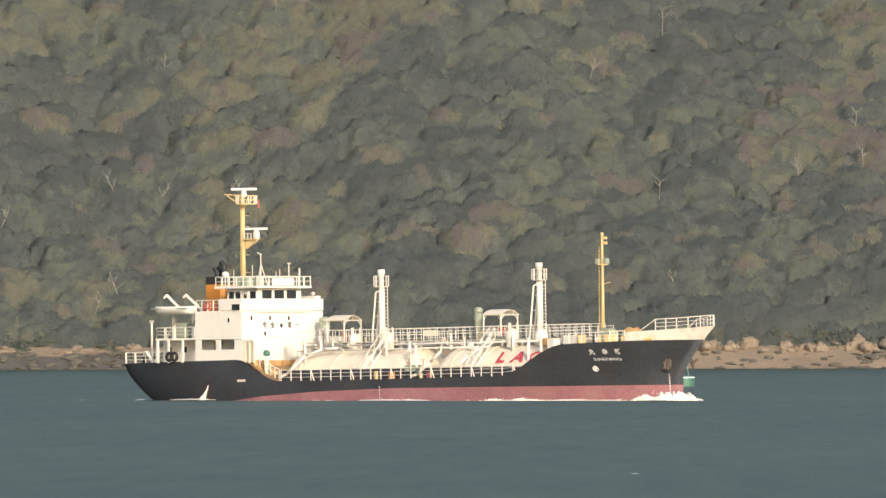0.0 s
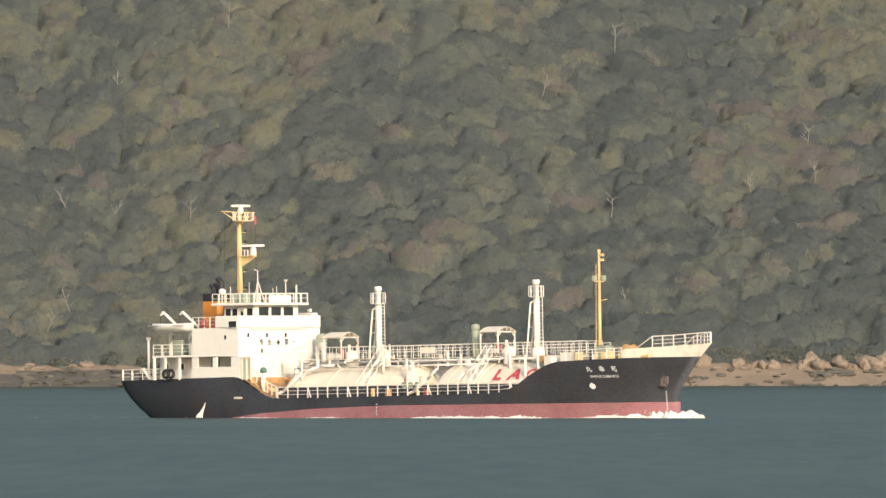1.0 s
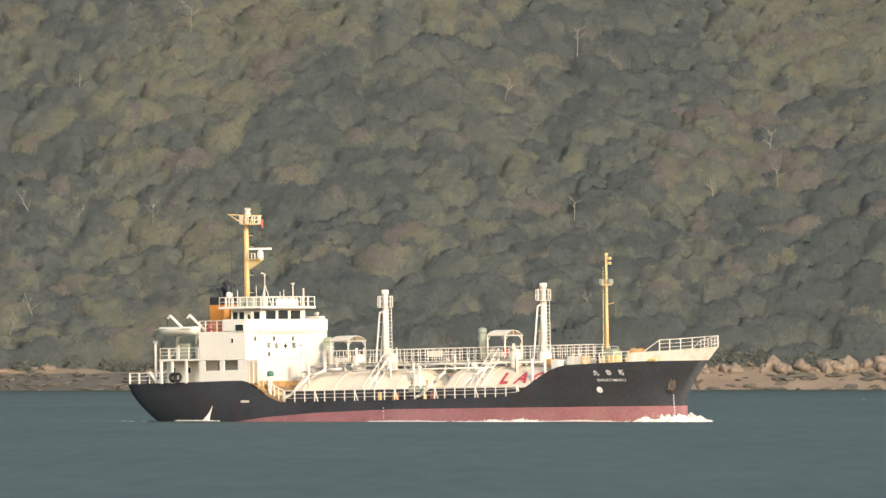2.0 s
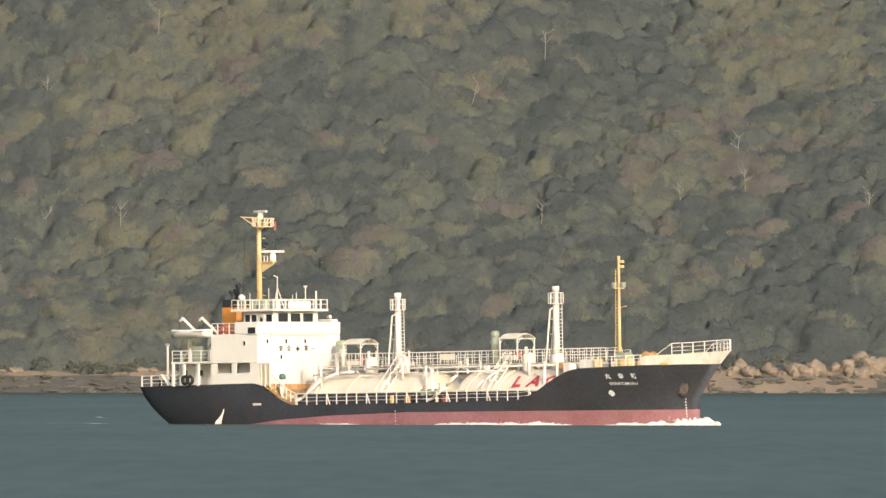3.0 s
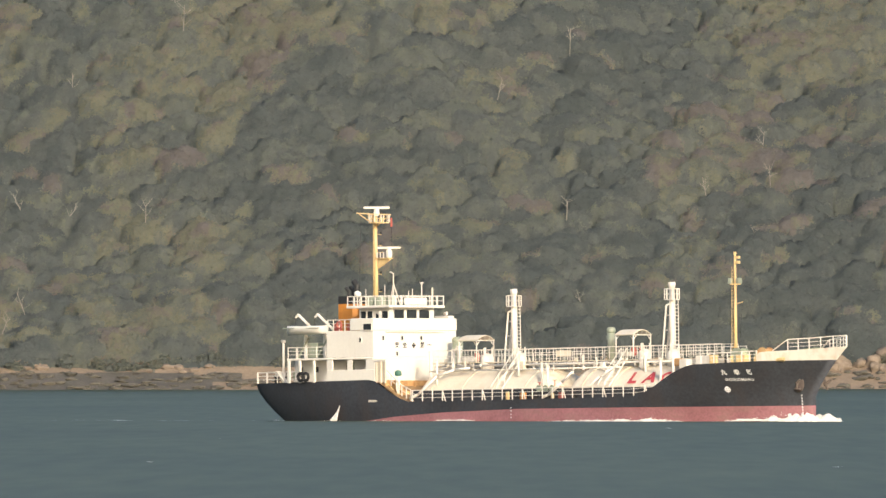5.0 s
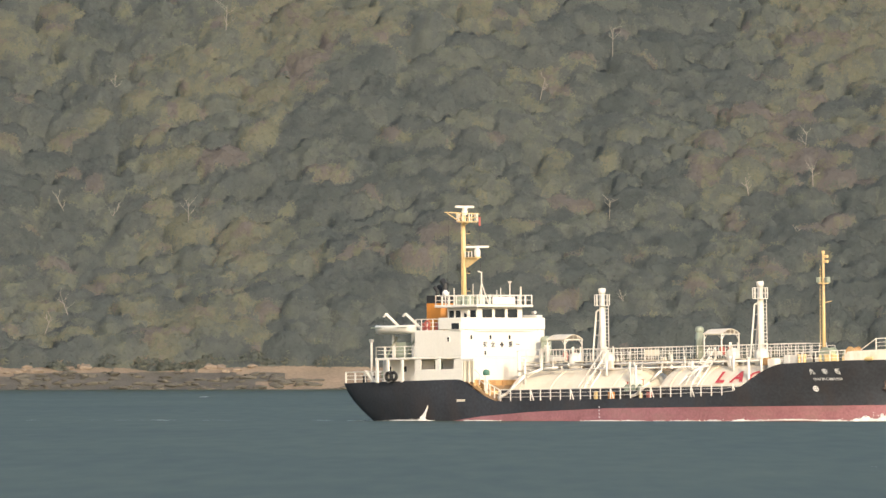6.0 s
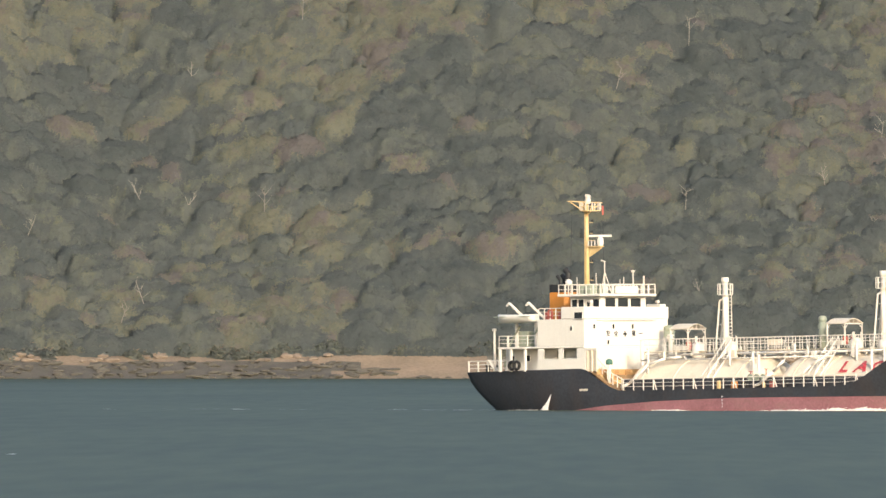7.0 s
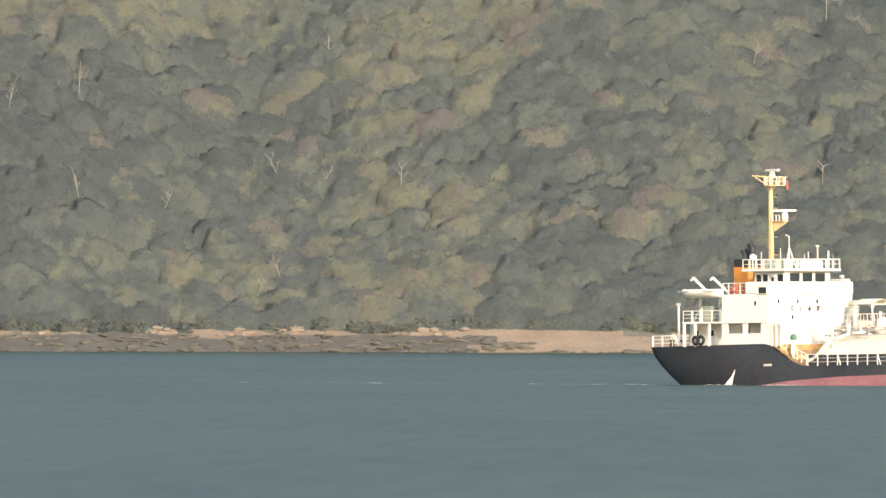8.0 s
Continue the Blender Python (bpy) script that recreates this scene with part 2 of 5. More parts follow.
for f in bm.faces:
    c = f.calc_center_median()
    s = c.y - shore_line(c.x)
    reef = (c.x < -56 + 0.5 * s + 6 * noise.noise(Vector((c.x * 0.1, s * 0.3, 2))) or c.x > 82 + 0.4 * s + 6 * noise.noise(Vector((c.x * 0.15, s * 0.4, 7)))) and s < 12 + 3 * noise.noise(Vector((c.x * 0.06, 0, 5)))
    bank = s > 13.0 + 1.5 * noise.noise(Vector((c.x * 0.2, 0, 6))) and not sandy_bank(c.x)
    f.material_index = 1 if s > 16.5 or bank else (2 if reef else 0)
tagged(part("ground", bm, [SAND, FLOOR, DARK_ROCK], smooth=True), "sandy shore and steep wooded hillside", "ground", kind="structure")


# ---- trees ----
def crown_arrays(rng, radius, height, clumps, leaves, leaf):
    """One crown: an inner heart and leaf sprays gathered in flattened clumps all round it; also its soft normals and each clump's own shade."""
    ico = bmesh.new()
    bmesh.ops.create_icosphere(ico, subdivisions=2, radius=1.0)
    hv = np.array([v.co[:] for v in ico.verts])
    hv /= np.linalg.norm(hv, axis=1)[:, None]
    ht = np.array([[v.index for v in f.verts] for f in ico.faces])
    ico.free()
    k = np.arange(clumps)
    up = np.clip(0.97 * (k + 0.5) / clumps + rng.normal(size=clumps) * 0.05, -0.05, 0.98)
    a = k * 2.39996 + rng.normal(size=clumps) * 0.4
    p1, p2 = rng.uniform(0, 6, 2)

    def lobe(q):
        return 1 + 0.17 * np.sin(2 * q + p1) + 0.12 * np.sin(3 * q + p2)

    scale = np.array((radius, radius, height))
    rr = np.sqrt(np.maximum(0, 1 - up ** 2)) * lobe(a)
    dome = np.stack((rr * np.cos(a), rr * np.sin(a), 0.12 + 0.80 * up), 1)
    size = rng.uniform(0.15, 0.34, clumps)
    centre = dome * rng.uniform(0.72, 0.92, (clumps, 1)) * scale
    size3 = np.stack((size, size, size * rng.uniform(0.5, 0.8, clumps)), 1) * scale
    shade = rng.uniform(-0.10, 0.10, clumps)
    heart = np.array((0, 0, 0.2 * height))

    def soft(pos, own, jitter):
        out = (pos - heart) / scale
        out /= np.linalg.norm(out, axis=1)[:, None] + 1e-6
        n = 0.42 * own + 0.35 * out + np.array((0, 0, 0.5)) + rng.normal(size=pos.shape) * jitter
        return n / (np.linalg.norm(n, axis=1)[:, None] + 1e-6)

    inner = hv * np.array((0.70, 0.70, 0.60)) * np.stack((lobe(np.arctan2(hv[:, 1], hv[:, 0])),) * 2 + (np.ones(len(hv)),), 1)
    inner = (inner + np.array((0, 0, 0.14))) * scale
    pick = rng.choice(clumps, leaves, p=size ** 2 / (size ** 2).sum())
    d = rng.normal(size=(leaves, 3))
    d[:, 2] = np.abs(d[:, 2]) * 1.1 - 0.35
    d /= np.linalg.norm(d, axis=1)[:, None]
    pos = centre[pick] + d * size3[pick] * rng.uniform(0.5, 1.2, (leaves, 1))
    face = d + rng.normal(size=(leaves, 3)) * 0.45
    face /= np.linalg.norm(face, axis=1)[:, None]
    u = np.cross(face, rng.normal(size=(leaves, 3)))
    u[:, 2] *= 0.6
    u /= np.linalg.norm(u, axis=1)[:, None]
    w = np.cross(face, u)
    s = leaf * rng.uniform(0.45, 1.35, (leaves, 1))
    quads = np.stack((pos - u * s - face * s * 0.15, pos + w * s * 0.6, pos + u * s - face * s * 0.15, pos - w * s * 0.6), 1).reshape(-1, 3)
    base = len(inner) + 4 * np.arange(leaves)
    leaf_t = np.concatenate((np.stack((base, base + 2, base + 1), 1), np.stack((base, base + 3, base + 2), 1)))
    normals = np.concatenate((soft(inner, hv, 0.0), np.repeat(soft(pos, d, 0.10), 4, axis=0)))
    # the heart sits a fixed step lower in tint than the average clump
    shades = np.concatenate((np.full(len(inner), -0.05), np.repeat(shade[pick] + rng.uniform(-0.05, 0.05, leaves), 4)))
    return np.concatenate((inner, quads)), np.concatenate((ht, leaf_t)), normals, shades


def raw_mesh(name, verts, tris, mat, tint, normals=None):
    me = bpy.data.meshes.new(name)
    me.vertices.add(len(verts))
    me.vertices.foreach_set("co", np.asarray(verts, np.float32).ravel())
    me.loops.add(len(tris) * 3)
    me.loops.foreach_set("vertex_index", np.asarray(tris, np.int32).ravel())
    me.polygons.add(len(tris))
    me.polygons.foreach_set("loop_start", np.arange(0, len(tris) * 3, 3, dtype=np.int32))
    me.update(calc_edges=True)
    at = me.attributes.new("tint", "FLOAT", "POINT")
    at.data.foreach_set("value", np.asarray(tint, np.float32))
    if normals is not None:
        soft = me.attributes.new("custom_normal", "FLOAT_VECTOR", "POINT")
        soft.data.foreach_set("vector", np.asarray(normals, np.float32).ravel())
    me.materials.append(mat)
    return me


def tree_tint(x, y, rng):
    """Mostly olive greens, in stands, with scattered tan and bare grey-brown crowns."""
    v = 0.36 + 0.65 * noise.noise(Vector((x * 0.022, y * 0.02, 9.0))) + rng.uniform(-0.32, 0.32)
    # tint falls off towards the foot of the slope
    v = min(0.72, max(0.02, v - 0.22 * math.exp(-max(0.0, y - SHORE - 20) / 22)))
    grey = math.exp(-((x - 52) / 16) ** 2 - ((y - SHORE - 82) / 22) ** 2)
    if rng.random() < 0.06 + 0.6 * grey:
        v = rng.uniform(0.78, 1.0)
    return v


def spread(name, label, places, kinds, rng):
    """Many crowns as one mesh: each place is x, y, z, radius, height and tint."""
    vs, ts, ns, tints, n = [], [], [], [], 0
    for x, y, z, radius, height, tint in places:
        v, t, nrm, shade = kinds[rng.integers(0, len(kinds))]
        a = rng.uniform(0, 6.283)
        turn = np.array(((math.cos(a), math.sin(a), 0), (-math.sin(a), math.cos(a), 0), (0, 0, 1)))
        vs.append((v @ turn) * np.array((radius, radius, height)) + np.array((x, y, z)))
        ns.append(nrm @ turn)
        ts.append(t + n)
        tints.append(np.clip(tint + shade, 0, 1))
        n += len(v)
    ob = new(name, raw_mesh(name, np.concatenate(vs), np.concatenate(ts), HAZY_LEAF, np.concatenate(tints), np.concatenate(ns)))
    return tagged(ob, label, "forest", kind="stuff")


def canopy():
    """The closed canopy of the hillside wood: rounded crowns made of smaller boughs that run together, clad in leaf sprays."""
    rng = np.random.default_rng(5)
    step = 0.5
    nx, ns = 580, 306
    x0, s0 = -174.0, 15.5
    def rough(passes):
        """A random field of unit spread, smoother the more passes it takes."""
        f = rng.normal(size=(nx, ns))
        for axis in (0, 1) * passes:
            f = (np.roll(f, 1, axis) + 2 * f + np.roll(f, -1, axis)) / 4
        return f / f.std()

    coarse, medium, fine = rough(22), rough(6), rough(1)
    top = np.zeros((nx, ns))
    owner = np.zeros((nx, ns), int)
    tints = []

    def bough(cx, cs, base, radius, height, k):
        i0, i1 = max(0, int((cx - 1.3 * radius - x0) / step)), min(nx, int((cx + 1.3 * radius - x0) / step) + 2)
        j0, j1 = max(0, int((cs - radius - s0) / step)), min(ns, int((cs + radius - s0) / step) + 2)
        if i0 >= i1 or j0 >= j1:
            return
        dx = (x0 + step * np.arange(i0, i1) - cx)[:, None]
        ds = (s0 + step * np.arange(j0, j1) - cs)[None, :]
        q = 1 - (dx * dx * 0.62 + ds * ds * 1.7) / radius ** 2 + 0.14 * coarse[i0:i1, j0:j1] + 0.09 * medium[i0:i1, j0:j1]
        h = np.where(q > 0, base + height * np.minimum(np.maximum(q, 0), 1.2) ** 0.5, -1)
        part_top, part_own = top[i0:i1, j0:j1], owner[i0:i1, j0:j1]
        better = h > part_top
        part_top[better] = h[better]
        part_own[better] = k

    pitch, rows_apart = 4.4, 3.7
    for i in range(int(nx * step / pitch) + 1):
        for j in range(int(ns * step / rows_apart) + 1):
            cx = x0 + (i + rng.uniform(-0.15, 1.15)) * pitch
            cs = s0 + (j + rng.uniform(-0.15, 1.15)) * rows_apart
            radius = 1.9 + 2.5 * rng.random() ** 1.4
            height = radius * rng.uniform(0.6, 0.95)
            base = rng.uniform(0.8, 2.2)
            tint = tree_tint(cx, SHORE + cs, rng)
            tints.append(tint)
            bough(cx, cs, base, radius, height, len(tints) - 1)
            for m in range(rng.integers(12, 19)):
                a, rr = rng.uniform(0, 6.283), radius * math.sqrt(rng.uniform(0.02, 0.9))
                br = radius * rng.uniform(0.2, 0.36)
                bb = base + height * math.sqrt(max(0.0, 1 - (rr / radius) ** 2)) - 0.05 * br
                bough(cx + 1.25 * rr * math.cos(a), cs + 0.77 * rr * math.sin(a), bb, br, br * rng.uniform(0.5, 0.85), len(tints))
                tints.append(min(1.0, max(0.0, tint + rng.uniform(-0.17, 0.17))))
    tints = np.array(tints)
    top = np.maximum(0.3, top + 0.14 * medium + 0.14 * fine)
    # ground under it, on a coarse net
    gx = x0 + 4 * np.arange(int(nx * step / 4) + 2)
    gs = s0 + 4 * np.arange(int(ns * step / 4) + 2)
    net = np.array([[ground_z(x, shore_line(x) + q) for q in gs] for x in gx])
    line = np.array([shore_line(x) for x in gx])
    fx, fs = np.arange(nx) * step / 4, np.arange(ns) * step / 4
    ix, js = fx.astype(int), fs.astype(int)
    tx, ts = (fx - ix)[:, None], (fs - js)[None, :]
    z = (net[ix][:, js] * (1 - tx) * (1 - ts) + net[ix + 1][:, js] * tx * (1 - ts) + net[ix][:, js + 1] * (1 - tx) * ts + net[ix + 1][:, js + 1] * tx * ts)
    shore = line[ix] * (1 - tx[:, 0]) + line[ix + 1] * tx[:, 0]
    X = np.repeat((x0 + step * np.arange(nx))[:, None], ns, 1) + rng.uniform(-0.12, 0.12, (nx, ns))
    Y = shore[:, None] + (s0 + step * np.arange(ns))[None, :] + rng.uniform(-0.12, 0.12, (nx, ns))
    top *= np.clip((s0 + step * np.arange(ns) - s0) / 5.0, 0, 1)[None, :] ** 0.6
    skin = np.stack((X, Y, z - 0.3 + top + rng.normal(size=(nx, ns)) * 0.06), -1).reshape(-1, 3)
    own = owner.reshape(-1)
    idx = np.arange(nx * ns).reshape(nx, ns)
    a, b, c, d = idx[:-1, :-1].ravel(), idx[1:, :-1].ravel(), idx[1:, 1:].ravel(), idx[:-1, 1:].ravel()
    tris = np.concatenate((np.stack((a, b, c), 1), np.stack((a, c, d), 1)))
    p0, p1, p2 = skin[tris[:, 0]], skin[tris[:, 1]], skin[tris[:, 2]]
    nrm = np.cross(p1 - p0, p2 - p0)
    area = np.linalg.norm(nrm, axis=1)
    nrm /= area[:, None]
    # leaf sprays, more of them on the flanks that face the water
    weight = area * (0.35 + np.clip(-nrm[:, 1], 0, 1))
    n = 800000
    pick = rng.choice(len(tris), n, p=weight / weight.sum())
    u, v = rng.random(n), rng.random(n)
    flip = u + v > 1
    u[flip], v[flip] = 1 - u[flip], 1 - v[flip]
    pos = p0[pick] + (p1 - p0)[pick] * u[:, None] + (p2 - p0)[pick] * v[:, None]
    d = nrm[pick] + rng.normal(size=(n, 3)) * 0.45
    d[:, 1] = -np.abs(d[:, 1])
    d /= np.linalg.norm(d, axis=1)[:, None]
    e1 = np.cross(d, rng.normal(size=(n, 3)))
    e1 /= np.linalg.norm(e1, axis=1)[:, None]
    e2 = np.cross(d, e1)
    size = (0.23 * rng.uniform(0.4, 1.5, n))[:, None]
    pos = pos + nrm[pick] * (0.6 * rng.random((n, 1)) ** 1.5)
    quads = np.stack((pos - e1 * size - d * size * 0.3, pos + e2 * size * 0.65, pos + e1 * size - d * size * 0.3, pos - e2 * size * 0.65), 1).reshape(-1, 3)
    base = len(skin) + 4 * np.arange(n)
    leaf_tris = np.concatenate((np.stack((base, base + 2, base + 1), 1), np.stack((base, base + 3, base + 2), 1)))
    hue = np.clip(tints[own] + 0.05 * medium.reshape(-1), 0, 1)
    tint_v = np.concatenate((hue, np.repeat(np.clip(hue[tris[pick, 0]] + rng.uniform(-0.08, 0.08, n), 0, 1), 4)))
    # leaves share the rounding of the bough that carries them
    surf = skin[:, 2].reshape(nx, ns)
    for axis in (0, 1) * 2:
        p = np.pad(surf, 1, mode="edge")
        surf = (p[:-2, 1:-1] + 2 * surf + p[2:, 1:-1]) / 4 if axis == 0 else (p[1:-1, :-2] + 2 * surf + p[1:-1, 2:]) / 4
    gx, gs = np.gradient(surf, step)
    round_n = np.stack((-gx, -gs - 0.35, np.ones_like(gx) + 0.5), -1).reshape(-1, 3)
    round_n /= np.linalg.norm(round_n, axis=1)[:, None]
    leaf_n = round_n[tris[pick, 0]] + rng.normal(size=(n, 3)) * 0.2
    leaf_n /= np.linalg.norm(leaf_n, axis=1)[:, None]
    normals = np.concatenate((round_n, np.repeat(leaf_n, 4, axis=0)))
    ob = new("forest", raw_mesh("forest", np.concatenate((skin, quads)), np.concatenate((tris, leaf_tris)), HAZY_LEAF, tint_v, normals))
    tagged(ob, "dense olive-green mixed woodland covering the hillside", "forest", kind="stuff")


canopy()


def far_woods():
    """The same wood further along the coast and over the crest."""
    rng = np.random.default_rng(6)
    kinds = [crown_arrays(rng, 1.0, 1.0, 16, 60, 0.2) for _ in range(5)]
    places = []
    for i in range(1300):
        x, q = rng.uniform(-520, 460), rng.uniform(20, 320)
        if -170 < x < 110 and q < 174:
            continue
        y = shore_line(x) + q
        radius = rng.uniform(3.6, 6.4)
        places.append((x, y, ground_z(x, y) - 1.0, radius, radius * 1.3, tree_tint(x, y, rng)))
    spread("far_forest", "olive-green woodland further along the coast", places, kinds, rng)


far_woods()


def shore_trees():
    """The lowest trees, at the edge of the wood, one by one."""
    rng = np.random.default_rng(11)
    made = []
    for k in range(12):
        radius = rng.uniform(1.2, 2.2)
        v, t, nrm, shade = crown_arrays(rng, radius, radius * rng.uniform(1.1, 1.6), 40, 1000, 0.19)
        tree = thing("tree", "olive-green broadleaf tree at the edge of the hillside wood", "tree", "trees along the shore")
        crown = new("crown", raw_mesh("crown", v, t, HAZY_LEAF, np.clip(0.42 + 0.025 * k + shade, 0, 1), nrm))
        crown.parent = tree
        bm = bmesh.new()
        top = Vector((rng.uniform(-0.4, 0.4), rng.uniform(-0.4, 0.4), radius))
        rod(bm, (0, 0, -0.8), top, 0.2, 0.1, 7)
        for i in range(4):
            a = rng.uniform(0, 6.283)
            rod(bm, top * rng.uniform(0.5, 1), top + Vector((0.5 * radius * math.cos(a), 0.5 * radius * math.sin(a), 0.35)), 0.08, 0.04, 5)
        part("trunk", bm, BARK, tree, "grey bark")
        made.append(tree)
    for i in range(290):
        x = -168 + 272 * (i + rng.uniform(0, 1)) / 290
        s = (15.0, 16.6, 18.2)[i % 3] + rng.uniform(-0.8, 0.8) + 1.6 * noise.noise(Vector((x * 0.07, 2.2, 0)))
        if sandy_bank(x) and s < 17.2:
            s += 2.4
        m = pose(x, shore_line(x) + s, ground_z(x, shore_line(x) + s) - 0.7, 0, 0, rng.uniform(0, 360))
        if i < 12:
            made[i].matrix_basis = m
        else:
            c = copy_thing(made[int(rng.integers(0, 12))], m)
            f = rng.uniform(0.7, 1.25)
            c.scale = (f, f, f * rng.uniform(0.85, 1.15))


shore_trees()


# ---- the ship: x forward, y to port, z up from the waterline amidships ----
ship = thing("gas_tanker", "black and white coastal gas tanker under way with red boot topping", "ship")
TOP = [(-34.5, 3.76), (-18.3, 3.92), (-17.6, 3.75), (-15.2, 2.35), (-14.2, 1.92), (-13, 1.88), (0, 1.92), (14.6, 2.02), (15.8, 2.25), (17, 2.85),
       (18.6, 4.0), (19.6, 4.6), (20.6, 4.78), (27, 5.0), (33, 5.03), (35, 5.05)]
BOOT = [(-34, -0.5), (-26, -0.15), (-22, 0.15), (-17, 0.55), (-10, 0.88), (0, 1.08), (30, 1.0)]


def stem_x(z):
    h = max(0.0, z - 1.9)
    return 30.0 + 0.62 * h + 0.06 * h * h


def stern_x(z):
    return -34.15 + 3.4 * (max(0.0, 3.76 - z) / 3.76) ** 1.6


def half_beam(x, z):
    """Half breadth of the hull at x and height z."""
    k = min(1.0, max(0.0, (z + 0.3) / 4.8))
    if x > 0:
        x0 = lerp(6.0, 15.0, k)
        if x <= x0:
            return 5.72
        t = min(1.0, (x - x0) / (stem_x(z) - x0))
        return 5.72 * (1 - t ** lerp(1.7, 2.7, k))
    x0 = lerp(-12.0, -22.0, k)
    if x >= x0:
        return 5.72
    t = min(1.0, (x0 - x) / (x0 - stern_x(z)))
    return 5.72 * (1 - lerp(0.40, 0.22, k) * t ** 2.4)


def hull_band(levels, n=90):
    """A closed ring of points at each level; a level maps x to z."""
    rings = []
    for lv in levels:
        side = []
        for i in range(n + 1):
            u = i / n
            xn = lerp(-34.0, 32.6, u)
            z = lv(xn)
            x = lerp(stern_x(z), stem_x(z), u)
            side.append((x, -half_beam(x, z), z))
        rings.append(side + [(x, -y, z) for x, y, z in reversed(side)])
    return rings


bm = bmesh.new()
loft(bm, hull_band([lambda x: -2.0, lambda x: -1.0, lambda x: min(0.2, table(BOOT, x) - 0.2), lambda x: table(BOOT, x)]), caps=False)
part("boot_topping", bm, RED, ship, "worn red boot topping paint", smooth=True)
bm = bmesh.new()
loft(bm, hull_band([lambda x, f=f: lerp(table(BOOT, x), table(TOP, x), f) for f in (0, 0.2, 0.4, 0.6, 0.8, 1.0)]), caps=False)
hull = part("hull", bm, BLACK, ship, "black painted steel hull", smooth=True)

# steel deck inside the hull, a little below its edge
bm = bmesh.new()
rows = []
for i in range(91):
    x = lerp(-33.8, 32.0, i / 90)
    z = table(TOP, x) - 0.12
    b = max(0.02, half_beam(x, z) - 0.06)
    rows.append([(x, -b, z), (x, 0, z + 0.05), (x, b, z)])
loft(bm, rows, closed=False)
part("deck", bm, DECK, ship, "rusty brown painted steel deck")

# white forecastle bulwark
BUL = [(26.4, 5.02), (26.6, 5.75), (27.4, 5.82), (31, 5.98), (34, 6.25)]
bm = bmesh.new()
for side in (-1, 1):
    out, ins = [], []
    for i in range(25):
        u = i / 24
        xn = lerp(26.5, 33.0, u)
        z0, z1 = table(TOP, xn) + 0.003, table(BUL, xn + 0.8 * u)
        ring = []
        for z, dy in ((z0, 0.0), ((z0 + z1) / 2, 0.0), (z1, 0.0), (z1, -0.09), (z0, -0.09)):
            x = lerp(26.5, stem_x(z) - (0.1 if dy else 0), u)
            ring.append((x, side * max(0.0, half_beam(x, min(z, 6.4)) + dy), z))
        out.append(ring)
    loft(bm, out)
bulwark = part("bulwark", bm, WHITE, ship, "white forecastle bulwark", smooth=False)


# ---- deckhouse ----
def wall_box(name, x0, x1, y0, y1, z0, z1, mat=HOUSE, label="", bevel=0.04, parent=None):
    return part(name, box(bmesh.new(), x0, x1, y0, y1, z0, z1, bevel), mat, parent or ship, label)


house = wall_box("deckhouse", -24.2, -18.4, -5.55, 5.55, 5.98, 8.40, label="white deckhouse block")
lower = wall_box("lower_deckhouse", -29.5, -18.6, -4.1, 4.1, 3.78, 5.78, label="white lower deckhouse")
wall_box("boat_deck", -29.1, -18.42, -5.6, 5.6, 5.78, 5.976, label="white boat deck slab")
wall_box("bridge_wing_bulwark", -21.2, -18.35, -5.6, -5.44, 8.42, 9.50, label="white bridge wing bulwark")
wall_box("bridge_wing_bulwark", -21.2, -18.35, 5.44, 5.6, 8.42, 9.50, label="white bridge wing bulwark")
wall_box("bridge_front_bulwark", -18.5, -18.34, -5.43, 5.43, 8.42, 9.50, label="white bridge front bulwark")
wheelhouse = wall_box("wheelhouse", -22.5, -18.75, -3.0, 3.0, 8.402, 10.45, label="white wheelhouse with dark windows")
wall_box("wheelhouse_roof", -23.4, -18.1, -3.75, 3.75, 10.45, 10.68, label="white wheelhouse roof slab")


# ---- cargo tanks ----
def tank(x0, x1, r, zc):
    bm = bmesh.new()
    e = 2.3
    rings = [(x0 + e - e * math.cos(math.pi / 2 * i / 12), r * math.sin(math.pi / 2 * i / 12) + 0.02) for i in range(13)]
    rings += [(lerp(x0 + e, x1 - e, i / 8), r) for i in range(1, 8)]
    rings += [(x1 - e + e * math.sin(math.pi / 2 * i / 12), r * math.cos(math.pi / 2 * i / 12) + 0.02) for i in range(13)]
    loft(bm, [[(x, rr * math.cos(2 * math.pi * k / 48), max(1.1, zc + rr * math.sin(2 * math.pi * k / 48))) for k in range(48)] for x, rr in rings])
    return part("cargo_tank", bm, TANK, ship, "cream painted pressure tank with rust streaks", smooth=True)


# black trunk side inboard of the rails, below the tanks' flanks
# its black also stands in for the shadow under the tanks
for side in (-1, 1):
    tr = part("trunk_side", box(bmesh.new(), -14.6, 17.6, side * 4.5 - 0.05, side * 4.5 + 0.05, 1.5, 2.86, 0.02), BLACK, ship, "black trunk side below the tanks")
    part("trunk_ledge", box(bmesh.new(), -14.6, 17.6, min(side * 3.5, side * 4.56), max(side * 3.5, side * 4.56), 2.864, 2.93, 0.01), TANK, tr, "cream trunk ledge")
tank_aft = tank(-16.2, 1.2, 4.5, 0.25)
tank_fore = tank(2.2, 19.3, 4.5, 0.35)
